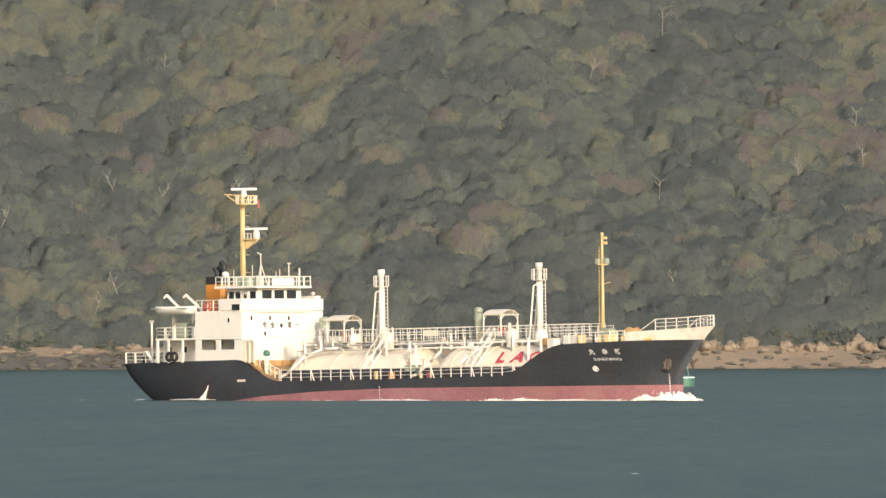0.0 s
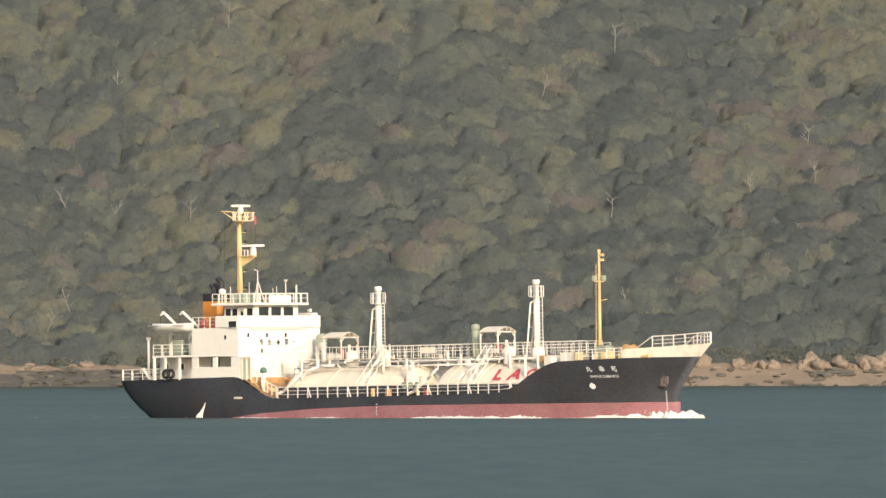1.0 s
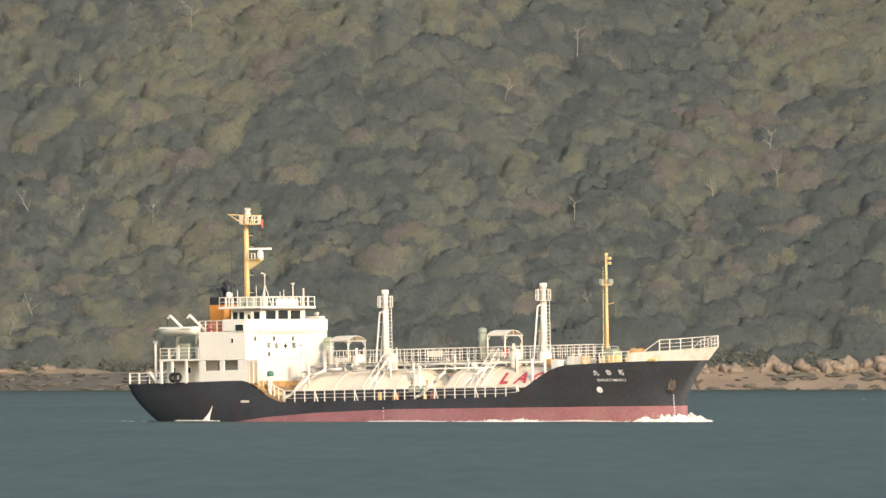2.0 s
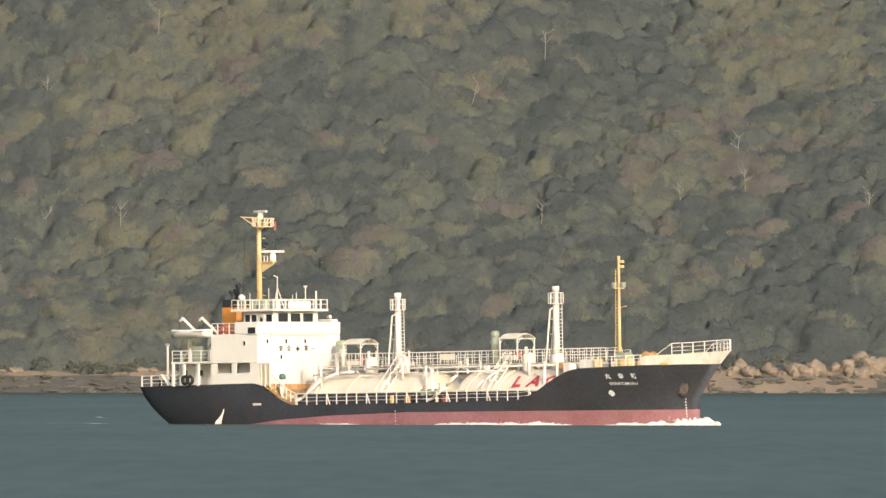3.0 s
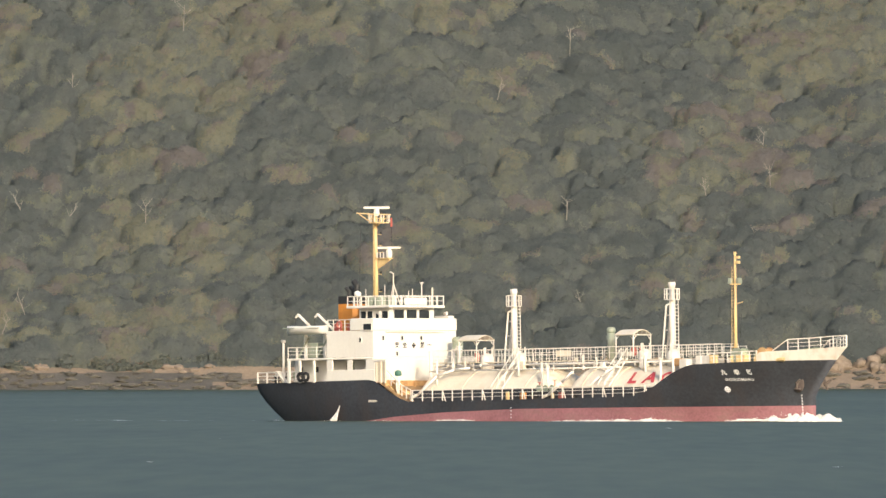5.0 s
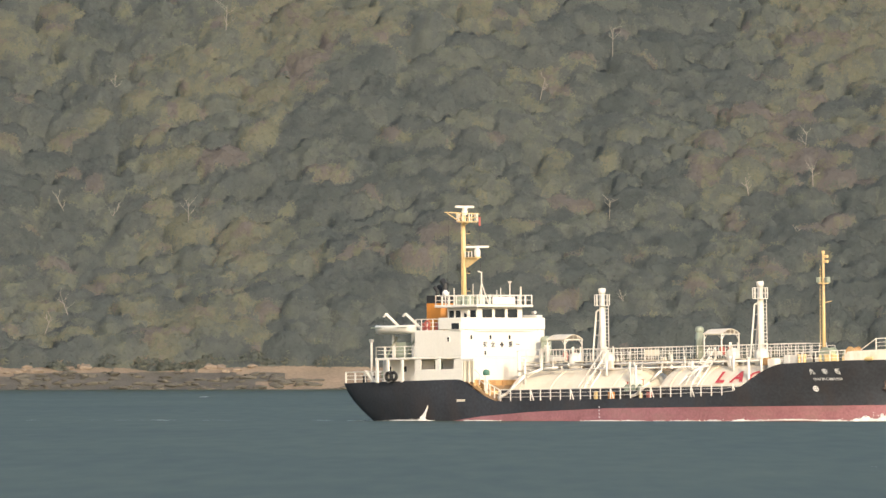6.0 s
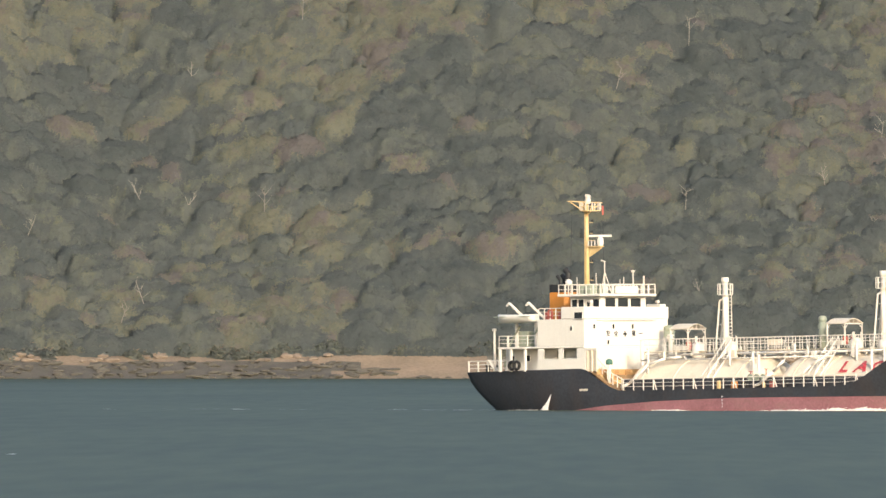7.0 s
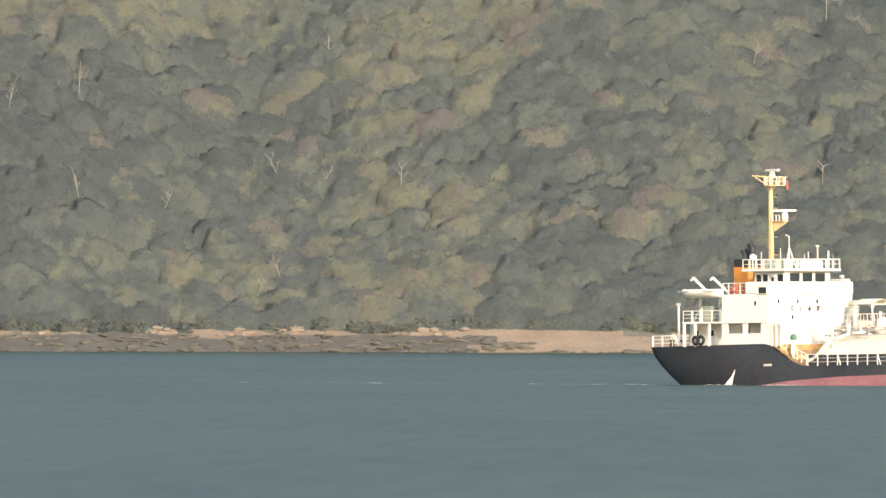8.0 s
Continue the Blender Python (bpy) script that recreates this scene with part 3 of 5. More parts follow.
for tk, zc, xs in ((tank_aft, 0.25, (-13.2, -9.4, -5.6, -1.8)), (tank_fore, 0.35, (5.2, 8.9))):
    for x in xs:
        bm = bmesh.new()
        arc = [radians(32 + 116 * k / 24) for k in range(25)]
        loft(bm, [[(x + dx, rr * math.cos(a), zc + rr * math.sin(a)) for dx, rr in ((-0.07, 4.4), (-0.07, 4.57), (0.07, 4.57), (0.07, 4.4))] for a in arc])
        part("tank_ring", bm, TANK, tk, "raised weld ring")

# ---- funnel and masts ----
bm = bmesh.new()
sec = [(1.2, 0.55), (0.85, 0.9), (-0.85, 0.9), (-1.2, 0.55), (-1.2, -0.55), (-0.85, -0.9), (0.85, -0.9), (1.2, -0.55)]
loft(bm, [[(-26.3 + x, 0.2 + y, z) for x, y in sec] for z in (8.4, 10.92)])
funnel = part("funnel", bm, ORANGE, ship, "orange funnel with black top")
bm = bmesh.new()
loft(bm, [[(-26.3 + x * 1.01, 0.2 + y * 1.01, z) for x, y in sec] for z in (10.922, 11.62)])
part("funnel_top", bm, SOOT, funnel, "black funnel band")
part("mast", rod(bmesh.new(), (-23.15, 0, 10.68), (-23.15, 0, 19.0), 0.23, 0.15, 12), YELLOW, ship, "buff main mast", smooth=True)
part("foremast", rod(bmesh.new(), (20.5, 0, 4.6), (20.5, 0, 14.6), 0.18, 0.10, 10), YELLOW, ship, "buff foremast", smooth=True)


# ---- ship's rails ----
POST = finish(rod(bmesh.new(), (0, 0, 0), (0, 0, 1), 0.05, n=6), "post", WHITE)


def tube(bm, pts, r, n=6):
    """One round bar bent along a line of points."""
    pts = [Vector(p) for p in pts]
    rings = []
    for i, p in enumerate(pts):
        d = (pts[min(i + 1, len(pts) - 1)] - pts[max(i - 1, 0)])
        if d.length < 1e-6:
            d = pts[i] - pts[i - 1]
        q = d.to_track_quat("Z", "Y")
        rings.append([p + q @ Vector((r * math.cos(2 * math.pi * k / n), r * math.sin(2 * math.pi * k / n), 0)) for k in range(n)])
    return loft(bm, rings)


def railing(points, height=1.0, spacing=1.25, bars=(0.35, 0.68, 1.0), r=0.024, parent=None, top_r=0.042, stays=0, mat=WHITE, slim=1.0):
    """Round bars along a line of points, with single posts under it; every stays-th post has a raking stay inboard."""
    pts = [Vector(p) for p in points]
    ob = None
    for h in sorted(bars, reverse=True):
        bm = tube(bmesh.new(), [p + Vector((0, 0, h * height)) for p in pts], top_r if h == 1.0 else r)
        if ob is None:
            ob = part("railing", bm, mat, parent or ship, "white tubular railing" if mat is WHITE else "")
        else:
            part("rail", bm, mat, parent or ob)
    count = 0
    for k, (a, b) in enumerate(zip(pts, pts[1:])):
        n = max(1, round((b - a).length / spacing))
        for i in range(n + (1 if k == len(pts) - 2 else 0)):
            p = a.lerp(b, i / n)
            post = new("post", POST)
            post.parent = parent or ob
            post.matrix_basis = Matrix.Translation(p) @ Matrix.Diagonal((slim, slim, height, 1))
            count += 1
            if stays and count % stays == 0:
                sgn = -1 if p.y > 0 else 1
                stay = new("stay", POST)
                stay.parent = parent or ob
                d = Vector((0.1, 0.32 * sgn, -height))
                top = p + Vector((0, 0, height))
                stay.matrix_basis = (Matrix.Translation(top + d) @ (-d).to_track_quat("Z", "Y").to_matrix().to_4x4()
                                     @ Matrix.Diagonal((1.3, 1.3, d.length, 1)))
    return ob


def side_line(x0, x1, side, inset=0.1, n=10, lift=0.0):
    pts = []
    for i in range(n + 1):
        x = lerp(x0, x1, i / n)
        z = table(TOP, x)
        pts.append((x, side * (half_beam(x, z) - inset), z + lift - 0.02))
    return pts


for side in (-1, 1):
    railing(side_line(-13.6, 15.6, side, n=12), 1.02, 1.25, stays=4)
    railing(side_line(-33.9, -28.0, side, n=4), 1.0, 1.2, stays=4)
    railing([(-29.0, side * 5.5, 5.97), (-24.3, side * 5.5, 5.97)], 1.0, 1.05)
    railing([(-24.1, side * 5.45, 8.4), (-21.3, side * 5.45, 8.4)], 1.0, 0.7)
    railing(side_line(20.9, 26.3, side, inset=0.25, n=4), 0.95, 0.95)
    bow = []
    for i in range(6):
        u = i / 5
        z = table(BUL, lerp(29.4, 33.6, u))
        x = lerp(29.2, stem_x(z) - 0.12, u)
        bow.append((x, side * max(0.05, half_beam(x, z) - 0.08), z - 0.02))
    br = railing(bow, 1.0, 1.0, bars=(0.33, 0.66, 1.0))
    a = Vector(bow[0])
    bm = rod(bmesh.new(), a + Vector((0, 0, 1.0)), a + Vector((-1.5, side * 0.35, 0.02)), 0.045, n=6)
    part("end_bar", bm, WHITE, br)
railing([(-33.95, -4.3, 3.76), (-33.95, 4.3, 3.76)], 1.0, 1.2)
railing([(-29.0, -5.5, 5.97), (-29.0, 5.5, 5.97)], 1.0, 1.1)
railing([(-23.3, -3.65, 10.68), (-18.2, -3.65, 10.68), (-18.2, 3.65, 10.68), (-23.3, 3.65, 10.68), (-23.3, -3.65, 10.68)], 0.85, 0.85, bars=(0.5, 1.0))


# ---- windows and openings of the deckhouse ----
def window(x, y, z, w, h, facing, parent, name="window", rake=0.0):
    """A framed dark pane set proud of a wall that faces forward ('f'), starboard ('s') or port ('p')."""
    turn = {"f": 0, "s": -90, "p": 90}[facing]
    m = pose(x, y, z, 0, rake, turn)
    f = bmesh.new()
    t = 0.05
    for y0, y1, z0, z1 in ((-w / 2 - t, w / 2 + t, h / 2, h / 2 + t), (-w / 2 - t, w / 2 + t, -h / 2 - t, -h / 2),
                           (-w / 2 - t, -w / 2, -h / 2, h / 2), (w / 2, w / 2 + t, -h / 2, h / 2)):
        box(f, -0.02, 0.05, y0, y1, z0, z1, 0.008)
    ob = part(name, f, HOUSE, parent, at=m)
    part("pane", box(bmesh.new(), -0.02, 0.022, -w / 2, w / 2, -h / 2, h / 2, 0), GLASS, ob, "dark glass or dark opening")
    return ob


for y in (-1.78, -0.1, 1.58):
    window(-18.72, y, 9.86, 1.34, 0.84, "f", wheelhouse)
for x, w in ((-21.9, 0.62), (-21.1, 0.62), (-19.25, 0.72)):
    window(x, -3.03, 9.78, w, 0.78, "s", wheelhouse)
    window(x, 3.03, 9.78, w, 0.78, "p", wheelhouse)
door = part("door", box(bmesh.new(), -20.55, -19.8, -3.06, -3.0, 8.45, 10.3, 0.02), HOUSE, wheelhouse, "white wheelhouse door")
window(-20.17, -3.07, 9.72, 0.36, 0.5, "s", door)
for y, z in ((-4.3, 7.72), (-1.75, 7.72), (0.8, 7.72)):
    window(-18.38, y, z, 0.26, 0.38, "f", house, "porthole")
for y, z in ((-2.45, 6.3), (2.15, 6.3)):
    window(-18.38, y, z, 0.24, 0.36, "f", house, "porthole")
window(-20.0, -5.57, 7.55, 0.26, 0.4, "s", house, "porthole")
# no glass here: a dark pane put in for the unlit gap of the opening
window(-19.05, -5.63, 8.72, 0.98, 0.56, "s", house, "wing_opening")
for side in (-1, 1):
    o = side * 5.5
    w = part("side_bulwark", box(bmesh.new(), -24.2, -18.3, o - 0.06, o + 0.06, 3.74, 4.86, 0.02), HOUSE, ship, "white side passage bulwark")
    for x0, x1 in ((-24.2, -23.45), (-21.65, -21.05), (-19.4, -18.3)):
        part("column", box(bmesh.new(), x0, x1, o - 0.055, o + 0.055, 4.855, 5.79, 0.02), HOUSE, w)
    for x in (-28.85, -27.5, -25.75):
        part("pillar", box(bmesh.new(), x - 0.13, x + 0.13, o - 0.13, o + 0.05, 3.74, 5.79, 0.02), HOUSE, w)
    # ladder lobby ahead of the house
    lob = part("lobby_frame", box(bmesh.new(), -18.28, -16.9, o - 0.1, o + 0.05, 5.55, 5.79, 0.02), HOUSE, ship, "cream lobby frame by the house front")
    for x in (-18.1, -17.55, -17.0):
        part("upright", box(bmesh.new(), x - 0.07, x + 0.07, o - 0.09, o + 0.04, 3.6, 5.549, 0.02), TANK, lob)
    part("panel", box(bmesh.new(), -18.05, -17.05, o * 0.985 - 0.02, o * 0.985 + 0.02, 3.7, 5.548, 0.0), TANK, lob, "cream panel")
for x in (-28.6, -26.7, -24.9):
    window(x, -4.12, 4.95, 0.42, 0.5, "s", lower, "porthole")
for x, w in ((-22.6, 1.0), (-20.3, 0.9)):
    part("door", box(bmesh.new(), x - w / 2, x + w / 2, -4.15, -4.08, 3.8, 5.6, 0.02), PALE_GREEN, lower, "pale green passage door")

# front bulkhead of the poop, rusty, with its pipes and steps
bulk = part("poop_bulkhead", box(bmesh.new(), -17.3, -17.1, -5.3, 5.3, 1.6, 3.85, 0.02), RUST, ship, "rust-stained yellow poop bulkhead")
for y in (-4.6, -3.2, -1.6, 0.4, 2.4):
    part("stiffener", box(bmesh.new(), -17.09, -16.92, y - 0.08, y + 0.08, 1.6, 3.8, 0.015), RUST, bulk)
part("front_screen", box(bmesh.new(), -18.58, -18.3, -5.3, 5.3, 3.86, 5.775, 0.02), HOUSE, ship, "white house front below the boat deck")
for k, (y, z) in enumerate(((-5.0, 2.3), (-4.4, 2.7), (-3.8, 2.5), (-4.7, 3.3))):
    part("valve_chest", box(bmesh.new(), -16.6, -15.7, y - 0.22, y + 0.22, z - 0.4, z + 0.35, 0.08), RUST if k % 2 else YELLOW, ship, "rusty yellow valve chest")
lad = part("poop_ladder", rod(rod(bmesh.new(), (-17.6, -5.0, 3.9), (-15.3, -5.0, 1.9), 0.05), (-17.6, -4.5, 3.9), (-15.3, -4.5, 1.9), 0.05), YELLOW, ship, "yellow steps down to the main deck")
for i in range(8):
    u = (i + 0.5) / 8
    part("tread", box(bmesh.new(), -17.7 + 2.3 * u, -17.5 + 2.3 * u, -5.0, -4.5, 3.86 - 2.0 * u, 3.9 - 2.0 * u, 0.0), YELLOW, lad)
for side in (-1, 1):
    railing([(-17.5, side * 4.9, 3.85), (-15.2, side * 5.3, 2.4), (-13.9, side * 5.5, 1.95)], 1.0, 0.8, bars=(0.5, 1.0))


def ventilator(x, y, z0, z1, r, cap_r, mat, cap_mat, label):
    v = part("ventilator", rod(bmesh.new(), (x, y, z0), (x, y, z1), r, n=12), mat, ship, label, smooth=True)
    bm = bmesh.new()
    prof = [(cap_r * 0.92, 0.0), (cap_r, 0.08), (cap_r, 0.3), (cap_r * 0.8, 0.45), (cap_r * 0.3, 0.52)]
    loft(bm, [[(x + a * math.cos(2 * math.pi * k / 16), y + a * math.sin(2 * math.pi * k / 16), z1 + h) for k in range(16)] for a, h in prof])
    part("cap", bm, cap_mat, v, smooth=True)
    return v


ventilator(-15.9, -5.0, 1.9, 4.25, 0.16, 0.32, WHITE, GREEN, "white ventilator with a green mushroom cap")
ventilator(5.0, 0.6, 5.2, 7.85, 0.36, 0.40, PALE_GREEN, PALE_GREEN, "pale green ventilator")
ventilator(4.35, 1.2, 5.2, 7.2, 0.22, 0.36, PALE_GREEN, PALE_GREEN, "pale green ventilator")
ventilator(-17.0, 4.2, 3.9, 7.3, 0.5, 0.52, PALE_GREEN, PALE_GREEN, "pale green ventilator")
ventilator(-16.2, 3.4, 2.0, 6.3, 0.3, 0.36, PALE_GREEN, WHITE, "pale green ventilator")

# wing details, crest of the bridge front
part("front_ledge", box(bmesh.new(), -18.36, -18.22, -4.0, 3.6, 8.25, 8.37, 0.02), HOUSE, ship, "shallow ledge across the bridge front")
for y in (-4.2, 4.7):
    lp = part("search_light", rod(bmesh.new(), (-18.9, y, 9.5), (-18.9, y, 9.8), 0.06, n=8), WHITE, ship, "white wing searchlight")
    part("lamp_head", rod(bmesh.new(), (-19.1, y, 9.95), (-18.75, y, 9.98), 0.12, 0.16, 12), WHITE, lp)
part("wing_shelter", box(bmesh.new(), -20.2, -18.5, 4.6, 5.42, 9.5, 9.75, 0.05), HOUSE, ship, "white wing locker")


# ---- lifeboat, davits, stern gear ----
bm = bmesh.new()
rings = []
for i in range(15):
    u = i / 14
    x = lerp(-29.6, -24.7, u)
    w = 0.85 * (1 - abs(2 * u - 1) ** 4.5) + 0.04
    s = 0.04 * (2 * u - 1) ** 2
    rings.append([(x, -4.9 + w * c, 8.45 + s + h) for c, h in ((-1, 0.36), (-1.03, 0.28), (-0.92, -0.02), (-0.6, -0.26), (0, -0.32), (0.6, -0.26), (0.92, -0.02), (1.03, 0.28), (1, 0.36), (0.5, 0.44), (0, 0.46), (-0.5, 0.44))])
loft(bm, rings)
boat = part("lifeboat", bm, HOUSE, ship, "white open lifeboat under a canvas cover", smooth=True)
part("fender", box(bmesh.new(), -29.4, -24.9, -5.8, -5.74, 8.66, 8.76, 0.02), PALE_GREEN, boat)
for x in (-27.9, -25.5):
    bm = bmesh.new()
    box(bm, -0.15, 0.15, -0.13, 0.13, 0, 2.1, 0.03, m=Matrix.Translation((x, -4.3, 5.97)))
    rod(bm, (x, -4.3, 8.0), (x - 0.1, -4.35, 8.9), 0.13, 0.12, 8)
    d = part("davit", bm, WHITE, ship, "white lifeboat davit")
    bm = bmesh.new()
    rod(bm, (x + 1.25, -4.5, 8.5), (x - 0.35, -4.9, 9.95), 0.12, 0.13, 8)
    rod(bm, (x - 0.35, -4.9, 9.95), (x - 0.65, -4.95, 9.7), 0.13, 0.09, 8)
    part("arm", bm, WHITE, d)
    part("fall", rod(bmesh.new(), (x - 0.7, -4.95, 9.7), (x - 0.7, -4.9, 8.9), 0.02, n=5), RUBBER, d)
    part("brace", rod(bmesh.new(), (x - 0.9, -4.4, 6.0), (x + 0.5, -4.4, 7.9), 0.1, n=6), PALE_GREEN, d)
part("winch_box", box(bmesh.new(), -27.6, -26.3, -4.5, -3.4, 6.0, 7.4, 0.08), PALE_GREEN, ship, "pale green boat winch")
sp = part("stern_light_post", rod(bmesh.new(), (-30.6, -4.4, 3.76), (-30.6, -4.4, 7.45), 0.12, 0.10, 10), WHITE, ship, "white stern light post")
part("lamp", box(bmesh.new(), -30.8, -30.4, -4.55, -4.25, 7.45, 7.7, 0.05), WHITE, sp)
for k, x in enumerate((-27.2, -26.6)):
    bm = bmesh.new()
    loft(bm, [[(x + (0.34 + 0.14 * math.cos(b)) * math.cos(a), -5.78 + 0.16 * math.sin(b), 4.5 + (0.34 + 0.14 * math.cos(b)) * math.sin(a) - 0.2)
               for b in [2 * math.pi * j / 8 for j in range(8)]] for a in [2 * math.pi * i / 18 for i in range(19)]], caps=False)
    part("tyre_fender", bm, RUBBER, ship, "black rubber tyre fender hung on the side", smooth=True)
st = part("gangway", box(bmesh.new(), -0.8, 0.8, -0.25, 0.25, -0.05, 0.05, 0.02, m=pose(-30.3, -4.9, 4.3, 0, 45, 0)), WHITE, ship, "white stowed gangway")
for x in (-32.4, -31.4):
    bl = part("bollard", rod(bmesh.new(), (x, -3.4, 3.7), (x, -3.4, 4.3), 0.2, n=10), SOOT, ship, "black mooring bollard")
    part("bollard_cap", rod(bmesh.new(), (x, -3.4, 4.3), (x, -3.4, 4.4), 0.26, n=10), SOOT, bl)
mw = part("mooring_winch", box(bmesh.new(), -32.6, -31.2, -0.8, 0.8, 3.7, 4.3, 0.08), PALE_GREEN, ship, "pale green mooring winch")
part("rope_drum", rod(bmesh.new(), (-31.9, -1.3, 4.5), (-31.9, 1.3, 4.5), 0.45, n=14), ROPE, mw)


def lifebuoy(x, y, z):
    bm = bmesh.new()
    loft(bm, [[(x + (0.3 + 0.08 * math.cos(b)) * math.cos(a), y + 0.08 * math.sin(b), z + (0.3 + 0.08 * math.cos(b)) * math.sin(a))
               for b in [2 * math.pi * j / 6 for j in range(6)]] for a in [2 * math.pi * i / 16 for i in range(17)]], caps=False)
    return part("lifebuoy", bm, SIGNAL_RED, ship, "red lifebuoy on the railing")


lifebuoy(-22.6, -5.55, 8.95)
for x in (-23.3, -21.7):
    part("red_locker", box(bmesh.new(), x - 0.3, x + 0.3, -5.2, -4.7, 8.41, 9.1, 0.03), SIGNAL_RED, ship, "red fire locker")

# exhaust pipes on the funnel
for x, y, r, h in ((-25.7, 0.2, 0.28, 12.7), (-26.4, 0.5, 0.2, 12.2), (-26.4, -0.1, 0.16, 12.1)):
    part("exhaust_pipe", rod(rod(bmesh.new(), (x, y, 11.3), (x, y, h), r, n=10), (x, y, h - 0.1), (x - 0.35, y, h + 0.3), r, n=10), SOOT, funnel, "sooty exhaust pipe")

# ---- main mast ----
mm = part("mast_yard", rod(rod(bmesh.new(), (-23.0, -2.3, 19.0), (-23.0, -0.1, 18.0), 0.05), (-23.0, 1.8, 19.0), (-23.0, 0.1, 18.0), 0.06), YELLOW, ship, "buff masthead yard and platform")
part("yard_bar", rod(bmesh.new(), (-23.0, -2.65, 19.1), (-23.0, 1.9, 18.98), 0.045), YELLOW, mm)
for y in (-1.2, -0.6, 0.6, 1.2):
    part("strut", rod(bmesh.new(), (-23.0, y, 19.0), (-23.0, y * 0.5, 18.0 + 0.35 * abs(y)), 0.04, n=6), YELLOW, mm)
part("platform", rod(bmesh.new(), (-22.7, 0, 18.2), (-22.7, 0, 18.28), 0.95, n=14), YELLOW, mm)
railing([(-22.7 + 0.95 * math.cos(a), 0.95 * math.sin(a), 18.28) for a in [2 * math.pi * k / 10 for k in range(11)]], 0.72, 0.6, bars=(0.5, 1.0), r=0.028, top_r=0.035, parent=mm, mat=YELLOW)
part("pole_top", rod(bmesh.new(), (-23.0, 0, 18.9), (-23.0, 0, 19.25), 0.24, 0.3, 12), WHITE, mm, "white scanner pedestal")
fl = part("flag", box(bmesh.new(), -0.02, 0.02, 0, 0.22, -0.4, 0.4, 0.0, m=Matrix.Translation((-22.9, 1.75, 18.3))), SIGNAL_RED, mm, "small red signal flag")
for y in (-2.1, 1.98):
    part("halyard", rod(bmesh.new(), (-23.0, y, 19.0), (-23.1, y * 1.1, 10.8), 0.012, n=4), RUBBER, mm)
br = part("radar_bracket", box(bmesh.new(), -22.85, -21.3, -0.3, 0.3, 14.95, 15.05, 0.02), YELLOW, ship, "buff bracket carrying the lower scanner")
part("knee", rod(bmesh.new(), (-22.75, 0, 14.2), (-21.4, 0, 14.92), 0.12, n=6), YELLOW, br)
bm = bmesh.new()
loft(bm, [[(-22.8, y, 14.1), (-22.8, y, 14.95), (-21.4, y, 14.95)] for y in (-0.1, 0.1)])
part("web", bm, YELLOW, br)
part("scanner_base", box(bmesh.new(), -21.75, -21.25, -0.25, 0.25, 15.05, 15.75, 0.1), WHITE, br, "white scanner gearbox")
railing([(-22.7, -0.3, 15.05), (-21.9, -0.3, 15.05)], 0.5, 0.4, bars=(1.0,), parent=br, top_r=0.03, mat=YELLOW)
scanner_low = part("lower_scanner", box(bmesh.new(), -0.12, 0.12, -1.05, 1.05, 0.0, 0.2, 0.05), WHITE, ship, "white rotating radar scanner bar", at=pose(-21.5, 0, 15.85, 0, 0, -48))
scanner_top = part("upper_scanner", box(bmesh.new(), -0.14, 0.14, -1.2, 1.2, 0.0, 0.22, 0.06), WHITE, ship, "white rotating radar scanner bar", at=pose(-23.0, 0, 19.5))
part("turning_head", rod(bmesh.new(), (0, 0, -0.25), (0, 0, 0.05), 0.24, n=10), WHITE, scanner_top)
part("turning_head", rod(bmesh.new(), (0, 0, -0.12), (0, 0, 0.04), 0.2, n=10), WHITE, scanner_low)
mast_light = None
for z in (17.2, 16.2, 13.6, 12.0):
    ml = part("mast_light", box(bmesh.new(), -22.75, -22.45, -0.08, 0.08, z - 0.05, z + 0.02, 0.01), YELLOW, ship, "small mast light on a bracket")
    part("lantern", rod(bmesh.new(), (-22.5, 0, z), (-22.5, 0, z + 0.22), 0.09, n=8), SOOT, ml)
lm = part("mast_ladder", rod(rod(bmesh.new(), (-23.35, -0.15, 10.8), (-23.28, -0.15, 18.2), 0.025, n=5), (-23.35, 0.15, 10.8), (-23.28, 0.15, 18.2), 0.025, n=5), YELLOW, ship, "buff mast ladder")
for i in range(24):
    z = 11.0 + 0.3 * i
    part("rung", rod(bmesh.new(), (-23.34, -0.15, z), (-23.34, 0.15, z), 0.02, n=5), YELLOW, lm)

# wheelhouse roof gear
dm = part("satellite_dome_stand", rod(bmesh.new(), (-22.6, -3.1, 10.68), (-22.6, -3.1, 11.5), 0.06, n=8), WHITE, ship, "white satellite dome on a short post")
bm = bmesh.new()
bmesh.ops.create_uvsphere(bm, u_segments=16, v_segments=10, radius=0.3, matrix=Matrix.Translation((-22.6, -3.1, 11.75)))
part("dome", bm, WHITE, dm, smooth=True)
for x, y, w in ((-22.9, -0.9, 0.9), (-22.4, 0.9, 0.9), (-21.6, -1.2, 0.7)):
    part("roof_locker", box(bmesh.new(), x - w / 2, x + w / 2, y - 0.4, y + 0.4, 10.68, 11.5, 0.06), PALE_GREEN, ship, "pale green roof locker")
am = part("anemometer_mast", rod(bmesh.new(), (-21.0, 0.0, 10.68), (-21.0, 0, 13.6), 0.05, n=6), WHITE, ship, "white anemometer mast with raking legs")
for dx, dy in ((0.5, 0.4), (0.4, -0.6), (-0.5, 0.0)):
    part("leg", rod(bmesh.new(), (-21.0 + dx, dy, 10.68), (-21.0, 0, 12.7), 0.045, n=6), WHITE, am)
part("vane", rod(bmesh.new(), (-21.4, 0, 13.75), (-20.9, 0, 13.6), 0.07, 0.04, 6), WHITE, am)
